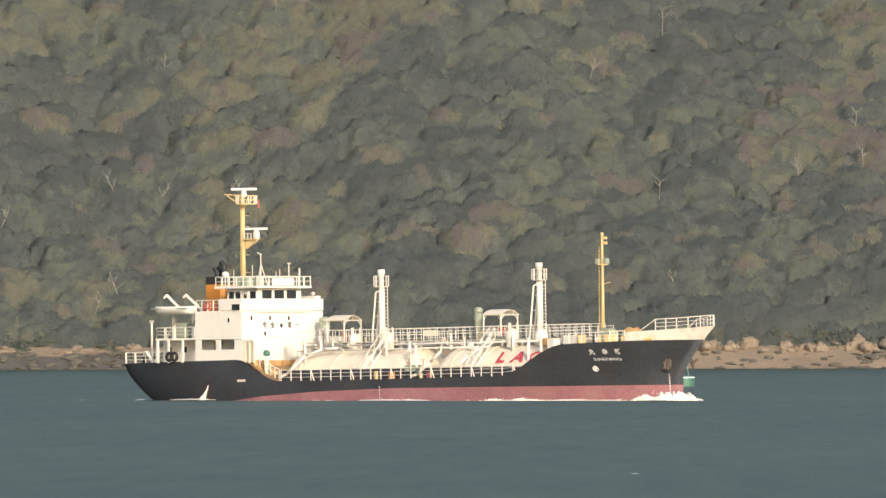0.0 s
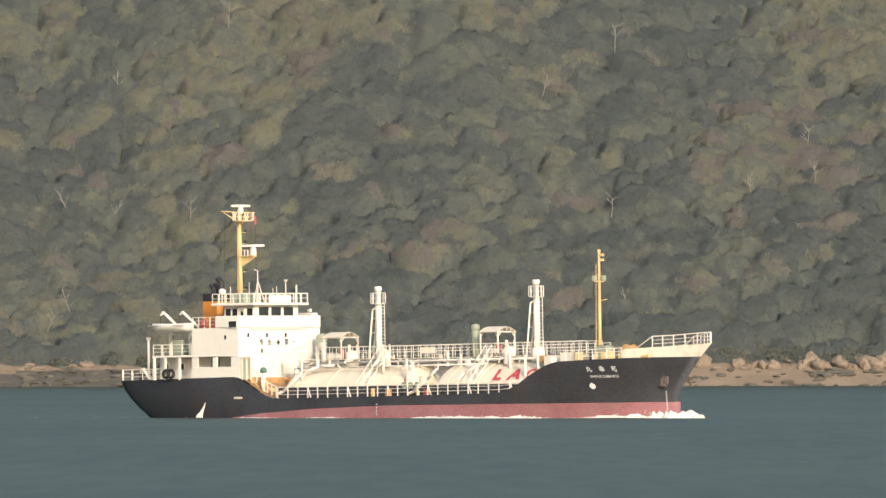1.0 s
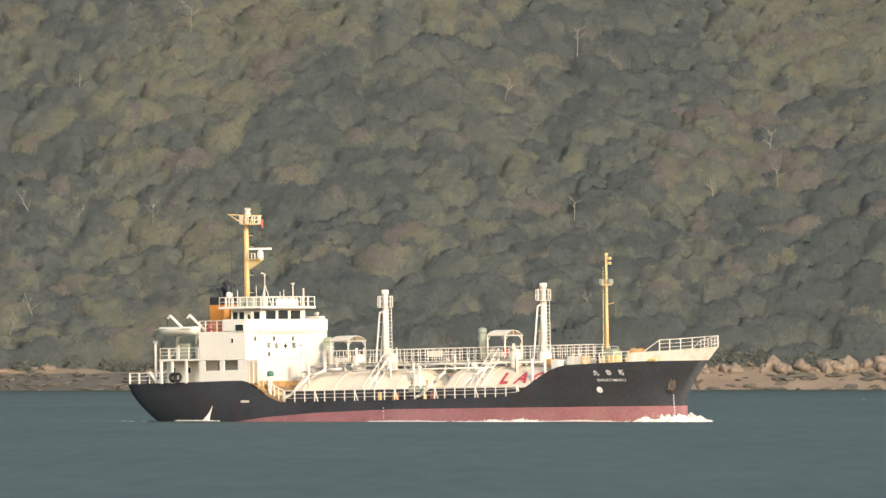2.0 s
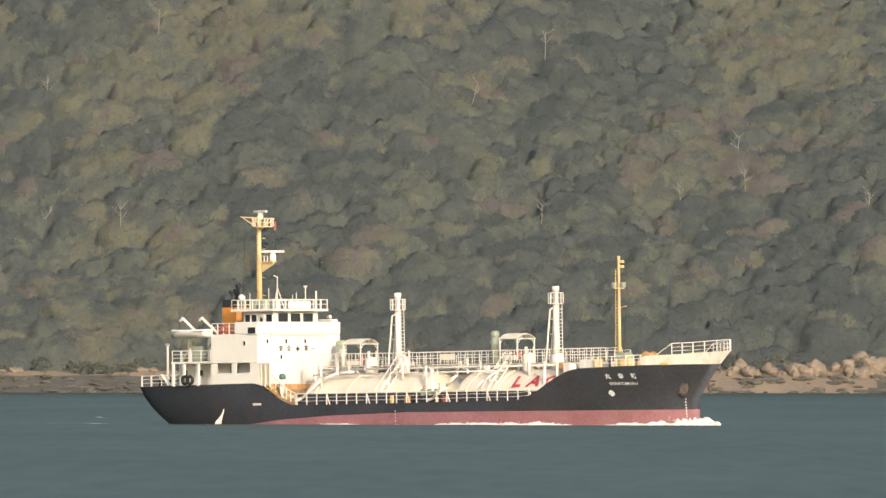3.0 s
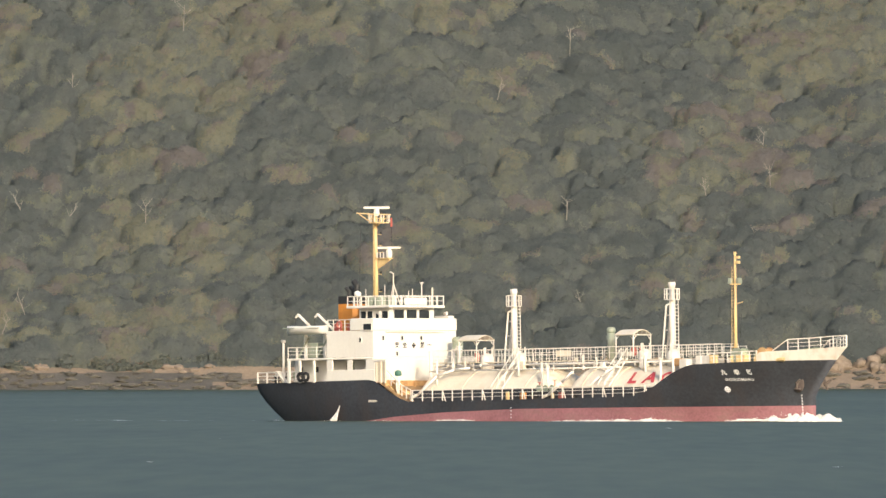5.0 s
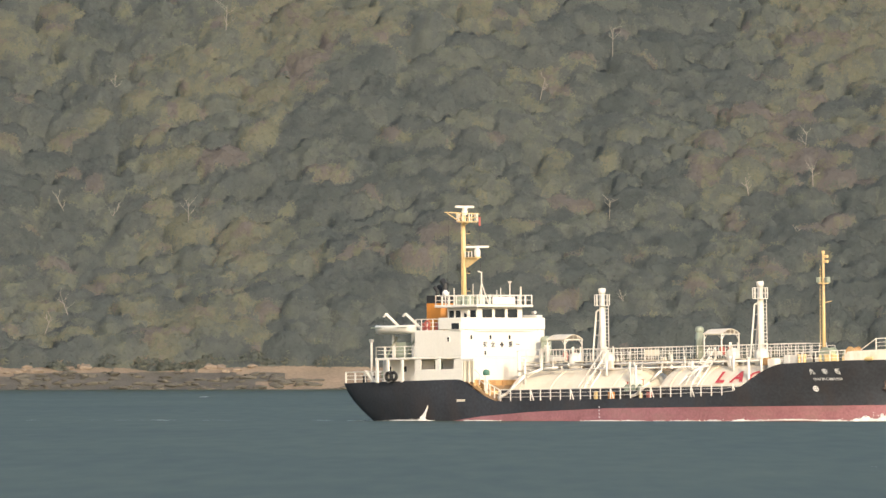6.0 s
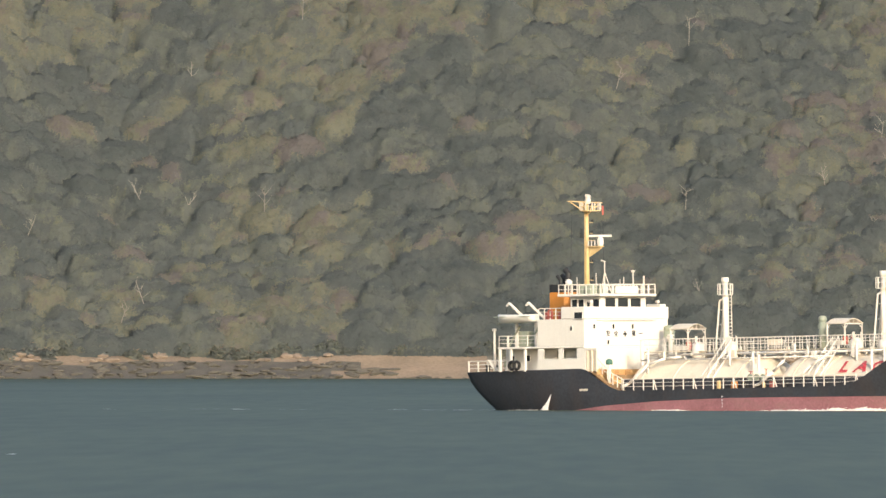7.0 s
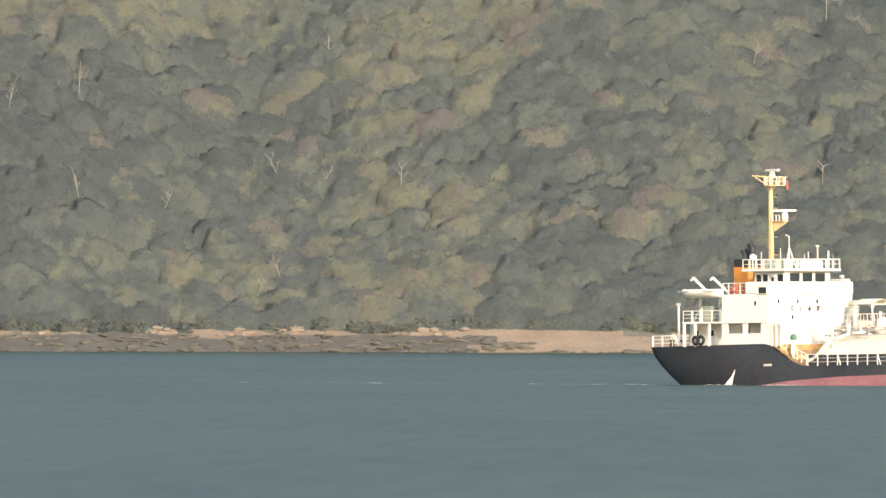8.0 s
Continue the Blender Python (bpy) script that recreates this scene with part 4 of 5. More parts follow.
an = part("antenna_post", rod(bmesh.new(), (-18.9, 1.5, 10.68), (-18.9, 1.5, 12.7), 0.05, n=6), WHITE, ship, "white antenna post with a flat head")
part("head", rod(bmesh.new(), (-18.9, 1.5, 12.62), (-18.9, 1.5, 12.8), 0.1, 0.22, 10), WHITE, an)
for dy in (-0.4, 0.4):
    part("leg", rod(bmesh.new(), (-18.9, 1.5 + dy, 10.68), (-18.9, 1.5, 11.7), 0.035, n=6), WHITE, an)
part("light_post", rod(bmesh.new(), (-18.5, 2.5, 10.68), (-18.5, 2.5, 12.3), 0.08, n=8), WHITE, ship, "white light post")
for x, y, h in ((-19.5, 0.4, 12.0), (-19.3, 0.7, 12.2), (-22.0, -2.6, 12.2), (-22.9, -2.3, 11.9), (-21.6, -0.5, 12.6)):
    part("whip_antenna", rod(bmesh.new(), (x, y, 10.68), (x, y, h), 0.05, 0.03, 6), WHITE, ship, "white whip antenna")
part("name_panel", box(bmesh.new(), -18.13, -18.07, -1.7, 1.3, 10.72, 11.35, 0.01), HOUSE, ship, "white panel on the roof rail")

# ---- main deck: walkway, pipes, shelters, vents ----
wk = part("walkway", box(bmesh.new(), -15.6, 20.0, -1.15, 1.15, 5.33, 5.4, 0.01), TANK, ship, "raised cream walkway over the tanks")
for i in range(15):
    x = -15.2 + 2.45 * i
    for y in (-1.0, 1.0):
        part("support", rod(bmesh.new(), (x, y * 1.2, 4.2), (x, y, 5.3), 0.07, n=6), WHITE, wk)
for side in (-1, 1):
    railing([(-15.4, side * 1.1, 5.4), (-3.0, side * 1.1, 5.42), (19.8, side * 1.1, 5.55)], 1.1, 0.85, bars=(0.5, 1.0), r=0.02, top_r=0.034, slim=0.62)
railing([(-12, 2.6, 4.9), (19.5, 2.6, 5.2)], 1.25, 0.95, bars=(0.55, 1.0), r=0.02, top_r=0.034, slim=0.62)
PIPES = [(-1.55, 5.05, 0.09), (-2.35, 4.6, 0.07), (1.5, 5.1, 0.12), (2.0, 4.9, 0.1)]
for y, z, r in PIPES:
    end = 8.8 if y < -2.2 else 18.8
    p = part("cargo_pipe", rod(bmesh.new(), (-14.5, y, z), (end, y, z + 0.12), r, n=10), WHITE, ship, "white cargo pipe with flanges", smooth=True)
    for x in range(-13, int(end), 4):
        part("flange", rod(bmesh.new(), (x, y, z + 0.05), (x + 0.12, y, z + 0.05), r * 1.7, n=10), WHITE, p)


def bent_pipe(pts, r, mat=WHITE, label="bent white pipe"):
    bm = bmesh.new()
    for a, b in zip(pts, pts[1:]):
        rod(bm, a, b, r, n=8)
        bmesh.ops.create_uvsphere(bm, u_segments=8, v_segments=6, radius=r, matrix=Matrix.Translation(b))
    return part("riser_pipe", bm, mat, ship, label, smooth=True)


bent_pipe([(-14.6, -4.9, 2.2), (-13.8, -4.7, 2.5), (-12.4, -3.6, 4.2), (-11.0, -2.8, 4.75), (-9.6, -2.4, 4.85)], 0.12)
bent_pipe([(1.6, -4.9, 2.1), (2.2, -4.8, 2.3), (3.6, -4.5, 3.4), (4.6, -4.3, 4.3)], 0.13)
bent_pipe([(6.2, -4.4, 2.6), (7.6, -3.9, 3.9), (8.6, -3.3, 4.6)], 0.10)
for x, y, z0, z1, r in ((-0.2, -3.0, 2.0, 5.2, 0.11), (1.4, -4.0, 2.0, 4.9, 0.13), (14.4, -3.3, 2.2, 5.4, 0.13), (15.3, -2.6, 3.6, 5.4, 0.12), (-12.8, -3.2, 3.2, 5.6, 0.1),
                        (11.6, -2.2, 4.2, 5.7, 0.12), (-3.4, -2.6, 4.0, 5.4, 0.1), (-15.0, -1.6, 2.0, 6.4, 0.16), (-14.4, 0.8, 2.0, 6.6, 0.13), (-15.2, 2.4, 2.0, 6.9, 0.2)):
    v = part("standpipe", rod(bmesh.new(), (x, y, z0), (x, y, z1), r, n=10), WHITE, ship, "white standpipe", smooth=True)
    part("flange", rod(bmesh.new(), (x, y, z1 - 0.08), (x, y, z1 + 0.06), r * 1.5, n=10), WHITE, v)
# manifold between the tanks
mf = part("manifold", box(bmesh.new(), 0.3, 3.0, -3.6, 3.6, 1.9, 2.5, 0.05), RUST, ship, "rust-stained cargo manifold platform")
for x in (0.9, 1.7, 2.5):
    pp = part("manifold_pipe", rod(bmesh.new(), (x, -4.6, 2.9), (x, 3.5, 2.9), 0.16, n=10), RUST if x > 2 else WHITE, mf)
    part("flange", rod(bmesh.new(), (x, -4.7, 2.9), (x, -4.55, 2.9), 0.3, n=12), PALE_GREEN, pp)
for x, y, z in ((0.6, -4.2, 3.4), (1.3, -4.3, 3.0), (2.2, -3.9, 3.6)):
    vw = part("valve", rod(bmesh.new(), (x, y, z - 0.5), (x, y, z), 0.05, n=6), SIGNAL_RED, ship, "red hand valve")
    part("wheel", rod(bmesh.new(), (x, y, z), (x, y, z + 0.05), 0.2, n=12), SIGNAL_RED, vw)
for x, y, z, s, mt in ((-0.75, -4.9, 2.3, 0.24, ORANGE), (-2.6, -4.95, 2.5, 0.15, YELLOW), (2.9, -5.0, 2.3, 0.13, YELLOW), (0.5, -4.9, 2.3, 0.26, SOOT),
                       (5.4, -4.9, 2.2, 0.2, SOOT), (3.9, -5.0, 2.3, 0.2, SIGNAL_RED)):
    part("deck_box", box(bmesh.new(), x - s, x + s, y - s, y + s, 1.85, z + s, 0.05), mt, ship, "small painted deck box")
for x, z in ((-9.0, 5.0), (10.1, 5.15), (-5.0, 5.0), (13.6, 5.1)):
    bm = bmesh.new()
    prof = [(0.6, -0.5), (0.6, 0.75), (0.5, 1.0), (0.3, 1.15), (0.05, 1.2)]
    loft(bm, [[(x + a * math.cos(2 * math.pi * k / 16), -0.6 + a * math.sin(2 * math.pi * k / 16), z + h) for k in range(16)] for a, h in prof])
    td = part("tank_dome", bm, WHITE, ship, "white tank dome", smooth=True)
    for k in range(3):
        a = 2.1 * k - 1.2
        part("dome_valve", rod(bmesh.new(), (x + 0.45 * math.cos(a), -0.6 + 0.45 * math.sin(a), z + 0.9), (x + 0.45 * math.cos(a), -0.6 + 0.45 * math.sin(a), z + 1.7), 0.07, n=8), WHITE, td)
rng = random.Random(8)
for i in range(26):
    x = rng.uniform(-13, 18.5)
    y = rng.choice((-2.0, -1.7, -1.4, 1.6, 2.0))
    z = 4.9 + rng.uniform(0, 0.3)
    h = rng.uniform(0.35, 1.0)
    s = rng.uniform(0.1, 0.28)
    kind = rng.random()
    mt = WHITE if kind < 0.72 else (TANK if kind < 0.85 else (RUST if kind < 0.95 else SIGNAL_RED))
    if kind < 0.5:
        part("fitting", rod(bmesh.new(), (x, y, z - 0.4), (x, y, z + h), s * 0.6, n=8), mt, ship, "small deck fitting")
    else:
        part("fitting", box(bmesh.new(), x - s * 1.4, x + s * 1.4, y - s, y + s, z - 0.4, z + h * 0.7, 0.03), mt, ship, "small deck fitting")


def shelter(x, z):
    """Open shelter of four posts with a low gabled roof, ridge fore and aft."""
    L, W, H, R = 1.05, 1.15, 2.0, 0.45
    s = part("shelter_roof", bmesh.new(), TANK, ship, "white canopy shelter on four posts")
    bm = bmesh.new()
    prof = [(-W - 0.08, H), (-W * 0.5, H + R * 0.75), (0, H + R), (W * 0.5, H + R * 0.75), (W + 0.08, H)]
    ring = prof + [(y, h - 0.06) for y, h in reversed(prof)]
    loft(bm, [[(x + dx, y, z + h) for y, h in ring] for dx in (-L - 0.1, L + 0.1)])
    bmesh.ops.recalc_face_normals(bm, faces=bm.faces)
    bm.to_mesh(s.data)
    bm.free()
    for dx in (-L, L):
        bm = bmesh.new()
        rod(bm, (x + dx, -W, z + H - 0.06), (x + dx, W, z + H - 0.06), 0.05, n=6)
        for sg in (-1, 1):
            rod(bm, (x + dx, sg * W, z + H - 0.5), (x + dx, sg * W * 0.62, z + H - 0.06), 0.04, n=6)
            rod(bm, (x + dx, sg * W * 0.5, z + H - 0.06), (x + dx, sg * W * 0.5, z + H + R * 0.7), 0.03, n=6)
        rod(bm, (x + dx, 0, z + H - 0.06), (x + dx, 0, z + H + R - 0.05), 0.03, n=6)
        part("truss", bm, WHITE, s)
        for y in (-W, W):
            part("leg", rod(bmesh.new(), (x + dx, y, z), (x + dx, y, z + H), 0.06, n=8), WHITE, s)
    for k, (dx, y) in enumerate(((-0.75, 0.9), (0.2, 0.95), (-0.3, -0.7))):
        if k < 2:
            part("fire_monitor", box(bmesh.new(), x + dx - 0.26, x + dx + 0.26, y - 0.2, y + 0.2, z + 0.1, z + 0.85, 0.12), SIGNAL_RED, s, "red fire-fighting unit")
        else:
            part("bench", box(bmesh.new(), x + dx - 0.7, x + dx + 0.7, y - 0.2, y + 0.2, z + 0.05, z + 0.45, 0.04), WHITE, s)


shelter(-10.85, 5.42)
shelter(8.2, 5.65)


def vent_mast(x, z0, z1):
    m = part("vent_mast", rod(bmesh.new(), (x, 0, z0), (x, 0, z1), 0.29, 0.24, 16), WHITE, ship, "white vent mast with ladder and railed platform", smooth=True)
    bm = bmesh.new()
    prof = [(0.25, -0.5), (0.33, -0.3), (0.33, 0.0), (0.24, 0.04)]
    loft(bm, [[(x + a * math.cos(2 * math.pi * k / 16), a * math.sin(2 * math.pi * k / 16), z1 + h) for k in range(16)] for a, h in prof])
    part("vent_head", bm, WHITE, m, smooth=True)
    bm = bmesh.new()
    prof = [(0.62, 0), (0.58, 0.5), (0.30, 1.0)]
    loft(bm, [[(x + a * math.cos(2 * math.pi * k / 12), a * math.sin(2 * math.pi * k / 12), z0 + h) for k in range(12)] for a, h in prof])
    part("base", bm, WHITE, m)
    pz = z1 - 1.5
    part("platform", rod(bmesh.new(), (x, 0, pz - 0.06), (x, 0, pz), 0.66, n=14), WHITE, m)
    railing([(x + 0.66 * math.cos(a), 0.66 * math.sin(a), pz) for a in [2 * math.pi * k / 8 for k in range(9)]], 0.95, 0.55, bars=(0.5, 1.0), r=0.03, top_r=0.036, parent=m)
    for dy in (-0.3, 0.3):
        bm = bmesh.new()
        rod(bm, (x - 1.05, dy, z0), (x - 0.42, dy, pz - 0.55), 0.08, n=8)
        rod(bm, (x - 0.42, dy, pz - 0.55), (x - 0.1, dy * 0.6, pz - 0.4), 0.08, n=8)
        part("back_leg", bm, WHITE, m)
    for i in range(4):
        u = (i + 0.4) / 4
        part("tie", rod(bmesh.new(), (x - 1.05 + 0.6 * u, 0, lerp(z0, pz - 0.6, u)), (x, 0, lerp(z0, pz - 0.6, u)), 0.05, n=6), WHITE, m)
    lz = [z0 + 0.3, pz]
    for dy in (0.0, 0.42):
        part("stile", rod(bmesh.new(), (x + 0.42, dy, lz[0]), (x + 0.36, dy, lz[1]), 0.032, n=6), WHITE, m)
    n = int((lz[1] - lz[0]) / 0.32)
    for i in range(n):
        z = lz[0] + 0.32 * i + 0.1
        part("rung", rod(bmesh.new(), (x + 0.41, 0, z), (x + 0.41, 0.42, z), 0.026, n=5), WHITE, m)


vent_mast(-6.25, 4.6, 11.92)
vent_mast(12.9, 4.7, 12.23)


def steep_ladder(x, ya, za, yb, zb):
    l = part("deck_ladder", rod(rod(bmesh.new(), (x - 0.35, ya, za), (x - 0.35, yb, zb), 0.07), (x + 0.35, ya, za), (x + 0.35, yb, zb), 0.07), WHITE, ship, "steep white deck ladder")
    for i in range(10):
        u = (i + 0.5) / 10
        y, z = lerp(ya, yb, u), lerp(za, zb, u)
        part("tread", box(bmesh.new(), x - 0.34, x + 0.34, y - 0.1, y + 0.1, z - 0.025, z + 0.025, 0), WHITE, l)
    for dx in (-0.36, 0.36):
        bm = rod(bmesh.new(), (x + dx, ya, za + 0.95), (x + dx, yb, zb + 0.95), 0.045, n=6)
        for u in (0.0, 0.33, 0.66, 1.0):
            rod(bm, (x + dx, lerp(ya, yb, u), lerp(za, zb, u)), (x + dx, lerp(ya, yb, u), lerp(za, zb, u) + 0.95), 0.04, n=6)
        part("handrail", bm, WHITE, l)


steep_ladder(-4.8, -1.2, 5.4, -4.5, 2.1)
steep_ladder(8.2, -1.2, 5.5, -4.4, 2.3)
part("notice_board", box(bmesh.new(), -2.2, -0.4, 1.14, 1.2, 5.8, 6.35, 0.01), TANK, ship, "cream notice board on the walkway rail")

# ---- forecastle ----
fm = part("foremast_fittings", rod(bmesh.new(), (20.5, 0, 11.9), (20.5, 0, 12.0), 0.5, n=10), YELLOW, ship, "buff foremast light platform and brackets")
for dx in (-0.5, 0.45):
    part("flood_light", box(bmesh.new(), 20.5 + dx - 0.2, 20.5 + dx + 0.2, -0.25, 0.25, 12.0, 12.5, 0.06), PALE_GREEN, fm)
part("arm", rod(bmesh.new(), (20.5, 0, 10.2), (21.4, 0, 10.35), 0.05, n=6), YELLOW, fm)
part("wire", rod(bmesh.new(), (21.35, 0, 10.3), (20.8, 0, 5.0), 0.018, n=4), RUBBER, fm)
for z in (13.9, 14.35):
    part("lantern", box(bmesh.new(), 20.6, 21.05, -0.12, 0.12, z - 0.12, z + 0.12, 0.03), YELLOW, fm)
part("top_lantern", rod(bmesh.new(), (20.5, 0, 14.6), (20.5, 0, 14.85), 0.14, n=8), YELLOW, fm)
lm = part("foremast_ladder", rod(rod(bmesh.new(), (20.15, -0.14, 4.9), (20.25, -0.14, 13.6), 0.024, n=5), (20.15, 0.14, 4.9), (20.25, 0.14, 13.6), 0.024, n=5), YELLOW, ship, "buff foremast ladder")
for i in range(28):
    z = 5.1 + 0.3 * i
    part("rung", rod(bmesh.new(), (20.17, -0.14, z), (20.17, 0.14, z), 0.02, n=5), YELLOW, lm)


def drum(x, y, z, r, w, mat, label):
    d = part("winch_drum", rod(bmesh.new(), (x, y - w / 2, z), (x, y + w / 2, z), r * 0.8, n=16), mat, ship, label, smooth=False)
    for yy in (y - w / 2, y + w / 2):
        bm = bmesh.new()
        loft(bm, [[(x + a * math.cos(2 * math.pi * k / 20), yy + h, z + a * math.sin(2 * math.pi * k / 20)) for k in range(20)] for a, h in ((r, -0.05), (r, 0.05))])
        part("drum_flange", bm, PALE_GREEN if mat is ROPE else mat, d)
    for sx in (-0.5, 0.5):
        part("winch_leg", box(bmesh.new(), x + sx - 0.1, x + sx + 0.1, y - w / 2 - 0.2, y + w / 2 + 0.2, z - r - 0.2, z, 0.03), YELLOW, d)


drum(22.4, -1.5, 5.6, 0.66, 1.0, ROPE, "mooring winch drum wound with pale rope")
drum(22.4, 1.6, 5.45, 0.66, 1.0, ROPE, "mooring winch drum wound with pale rope")
drum(24.6, -0.6, 5.65, 0.6, 1.0, RUST, "rusty orange anchor windlass drum")
for x, y, mt in ((21.3, -4.2, YELLOW), (21.9, -4.2, YELLOW), (24.2, -3.9, YELLOW), (24.8, -3.8, YELLOW), (23.0, -4.1, SOOT), (20.6, -3.6, WHITE)):
    b = part("bollard", rod(bmesh.new(), (x, y, 4.6), (x, y, 5.5), 0.17, n=10), mt, ship, "yellow forecastle bollard" if mt is YELLOW else "forecastle bollard")
    part("bollard_cap", rod(bmesh.new(), (x, y, 5.5), (x, y, 5.6), 0.22, n=10), mt, b)
part("deck_locker", box(bmesh.new(), 17.6, 19.2, -2.2, -1.2, 4.3, 5.6, 0.05), WHITE, ship, "white forecastle locker")
part("deck_locker", box(bmesh.new(), 16.0, 16.9, -2.6, -1.8, 3.6, 5.3, 0.05), WHITE, ship, "white forecastle locker")
part("break_bulkhead", box(bmesh.new(), 19.5, 19.7, -4.1, 4.1, 1.9, 4.5, 0.02), WHITE, ship, "white forecastle break bulkhead")
part("fairlead", box(bmesh.new(), 27.4, 29.1, -half_beam(28.2, 5.0) - 0.12, -half_beam(28.2, 5.0) + 0.1, 4.95, 5.3, 0.1), YELLOW, ship, "yellow fairlead in the bulwark")
for k, x in enumerate((27.6, 28.4, 29.4)):
    part("rope_coil", rod(bmesh.new(), (x, 0.4, 5.7 + 0.05 * k), (x, 1.6, 5.75 + 0.05 * k), 0.33, n=12), ROPE if k else PALE_GREEN, ship, "pale rope coil on the forecastle")


# ---- bow: anchor, bulb, marks and lettering ----
def on_hull(x, z, out=0.02):
    return Vector((x, -(half_beam(x, z) + out), z))


p = on_hull(28.9, 2.9)
bm = bmesh.new()
for dx, dz in ((-0.45, 0.55), (0.45, 0.55), (0.0, -0.5)):
    rod(bm, p + Vector((0, -0.05, 0.1)), p + Vector((dx * 0.8, -0.08, dz * 0.8)), 0.12, 0.08, 8)
box(bm, -0.36, 0.36, -0.12, 0.14, -0.55, -0.35, 0.06, m=Matrix.Translation(p))
part("anchor", bm, DARK_RUST, ship, "rusty stockless anchor in its pocket")
bm = bmesh.new()
bmesh.ops.create_uvsphere(bm, u_segments=18, v_segments=10, radius=1.0, matrix=Matrix.Translation(p + Vector((0, 0.12, 0))) @ Matrix.Diagonal((0.7, 0.12, 0.7, 1)))
part("hawse_pocket", bm, DARK_RUST, ship, "rust-darkened hawse pocket", smooth=True)
bm = bmesh.new()
q = Vector((29.7, 1.6, 2.9))
for dx, dz in ((-0.3, 0.5), (0.5, 0.4), (0.1, -0.5)):
    rod(bm, q, q + Vector((dx, 0.2, dz)), 0.17, 0.1, 8)
part("anchor", bm, DARK_RUST, ship, "rusty stockless anchor in its pocket")
for i in range(8):
    part("draught_mark", box(bmesh.new(), -0.06, 0.06, -0.015, 0.015, -0.06, 0.06, 0, m=Matrix.Translation(on_hull(28.9, 0.1 + 0.26 * i, 0.012))), LETTER, ship, "white draught mark")
for i in range(4):
    part("draught_mark", box(bmesh.new(), -0.05, 0.05, -0.015, 0.015, -0.05, 0.05, 0, m=Matrix.Translation((-1.5, -5.735, 0.3 + 0.3 * i))), LETTER, ship, "white draught mark")
part("hull_plate", box(bmesh.new(), -18.9, -17.9, -5.76, -5.71, 1.9, 2.1, 0.01), TANK, ship, "cream plate on the hull side")


def lettering(name, text, size, mat, place, parent, label, stretch=1.0, slant=0.0, bold=0.022):
    """Flat text as a mesh, each point laid on a surface by place(u, v)."""
    cu = bpy.data.curves.new(name, "FONT")
    cu.body, cu.size, cu.align_x, cu.align_y = text, size, "CENTER", "CENTER"
    cu.resolution_u, cu.offset = 3, size * bold
    tmp = new(name + "_line", cu)
    bpy.context.view_layer.update()
    me = bpy.data.meshes.new_from_object(tmp.evaluated_get(bpy.context.evaluated_depsgraph_get()))
    bpy.data.objects.remove(tmp)
    for v in me.vertices:
        v.co = place(v.co.x * stretch + slant * v.co.y, v.co.y)
    me.name = name
    me.materials.clear()
    me.materials.append(mat)
    ob = new(name, me)
    ob.parent = parent
    return tagged(ob, label)


for ch, x in (("丸", 23.2), ("幸", 24.4), ("新", 25.55)):
    lettering("hull_lettering", ch, 0.52, LETTER, lambda u, v, x=x: on_hull(x + u, 4.0 + v), hull, "white painted ship's name")
lettering("hull_lettering", "SHINKOMARU", 0.35, LETTER, lambda u, v: on_hull(24.35 + u, 3.36 + v), hull, "white painted ship's name", stretch=1.12, bold=0.008)
bm = bmesh.new()
for a in range(12):
    t0, t1 = 2 * math.pi * a / 12, 2 * math.pi * (a + 1) / 12
    rod(bm, on_hull(22.95 + 0.21 * math.cos(t0), 2.52 + 0.21 * math.sin(t0)), on_hull(22.95 + 0.21 * math.cos(t1), 2.52 + 0.21 * math.sin(t1)), 0.055, n=5)
rod(bm, on_hull(22.69, 2.52), on_hull(23.21, 2.52), 0.05, n=5)
rod(bm, on_hull(22.95, 2.26), on_hull(22.95, 2.78), 0.05, n=5)
part("hull_symbol", bm, LETTER, hull, "white ring and cross thruster symbol")
for ch, y in (("安", -2.45), ("全", -1.4), ("第", 0.95), ("一", 1.9)):
    lettering("front_lettering", ch, 0.58, INK, lambda u, v, y=y: Vector((-18.375, y + u, 7.05 + v)), house, "dark painted lettering")
part("front_cross", box(box(bmesh.new(), -18.41, -18.37, -0.42, 0.06, 6.97, 7.13, 0), -18.415, -18.37, -0.26, -0.10, 6.80, 7.30, 0), INK, house, "dark safety cross")


def on_tank(x, v):
    a = radians(227) + v / 4.5
    return Vector((x, 4.59 * math.cos(a), 0.35 - 4.59 * math.sin(a)))


for ch, x in (("L", 11.0), ("A", 13.0), ("G", 15.0)):
    lettering("tank_lettering", ch, 1.95, LETTER_RED, lambda u, v, x=x: on_tank(x + u, v), tank_fore, "faded red painted letters on the tank", stretch=1.1, slant=-0.03, bold=0.035)


# ---- shore: boulders, reef, dead trees ----
def boulder_mesh(name, seed, mat, flat=1.0, sub=3):
    bm = bmesh.new()
    bmesh.ops.create_icosphere(bm, subdivisions=sub, radius=1.0)
    for v in bm.verts:
        n = noise.noise(v.co * 1.1 + Vector((seed * 7.3, 0, 0))) * 0.55 + noise.noise(v.co * 2.7 + Vector((0, seed * 3.1, 0))) * 0.28 + noise.noise(v.co * 6 + Vector((seed, 1, 2))) * 0.08
        v.co = v.co * (1 + n)
        v.co.z *= flat
    return finish(bm, name, mat, smooth=True)


BOULDERS = [boulder_mesh("boulder", i, ROCK, 0.85) for i in range(6)]
REEF = [boulder_mesh("reef_rock", 20 + i, DARK_ROCK, 0.6) for i in range(5)]
SLABS = [boulder_mesh("rock_slab", 40 + i, ROCK, 0.65) for i in range(4)]


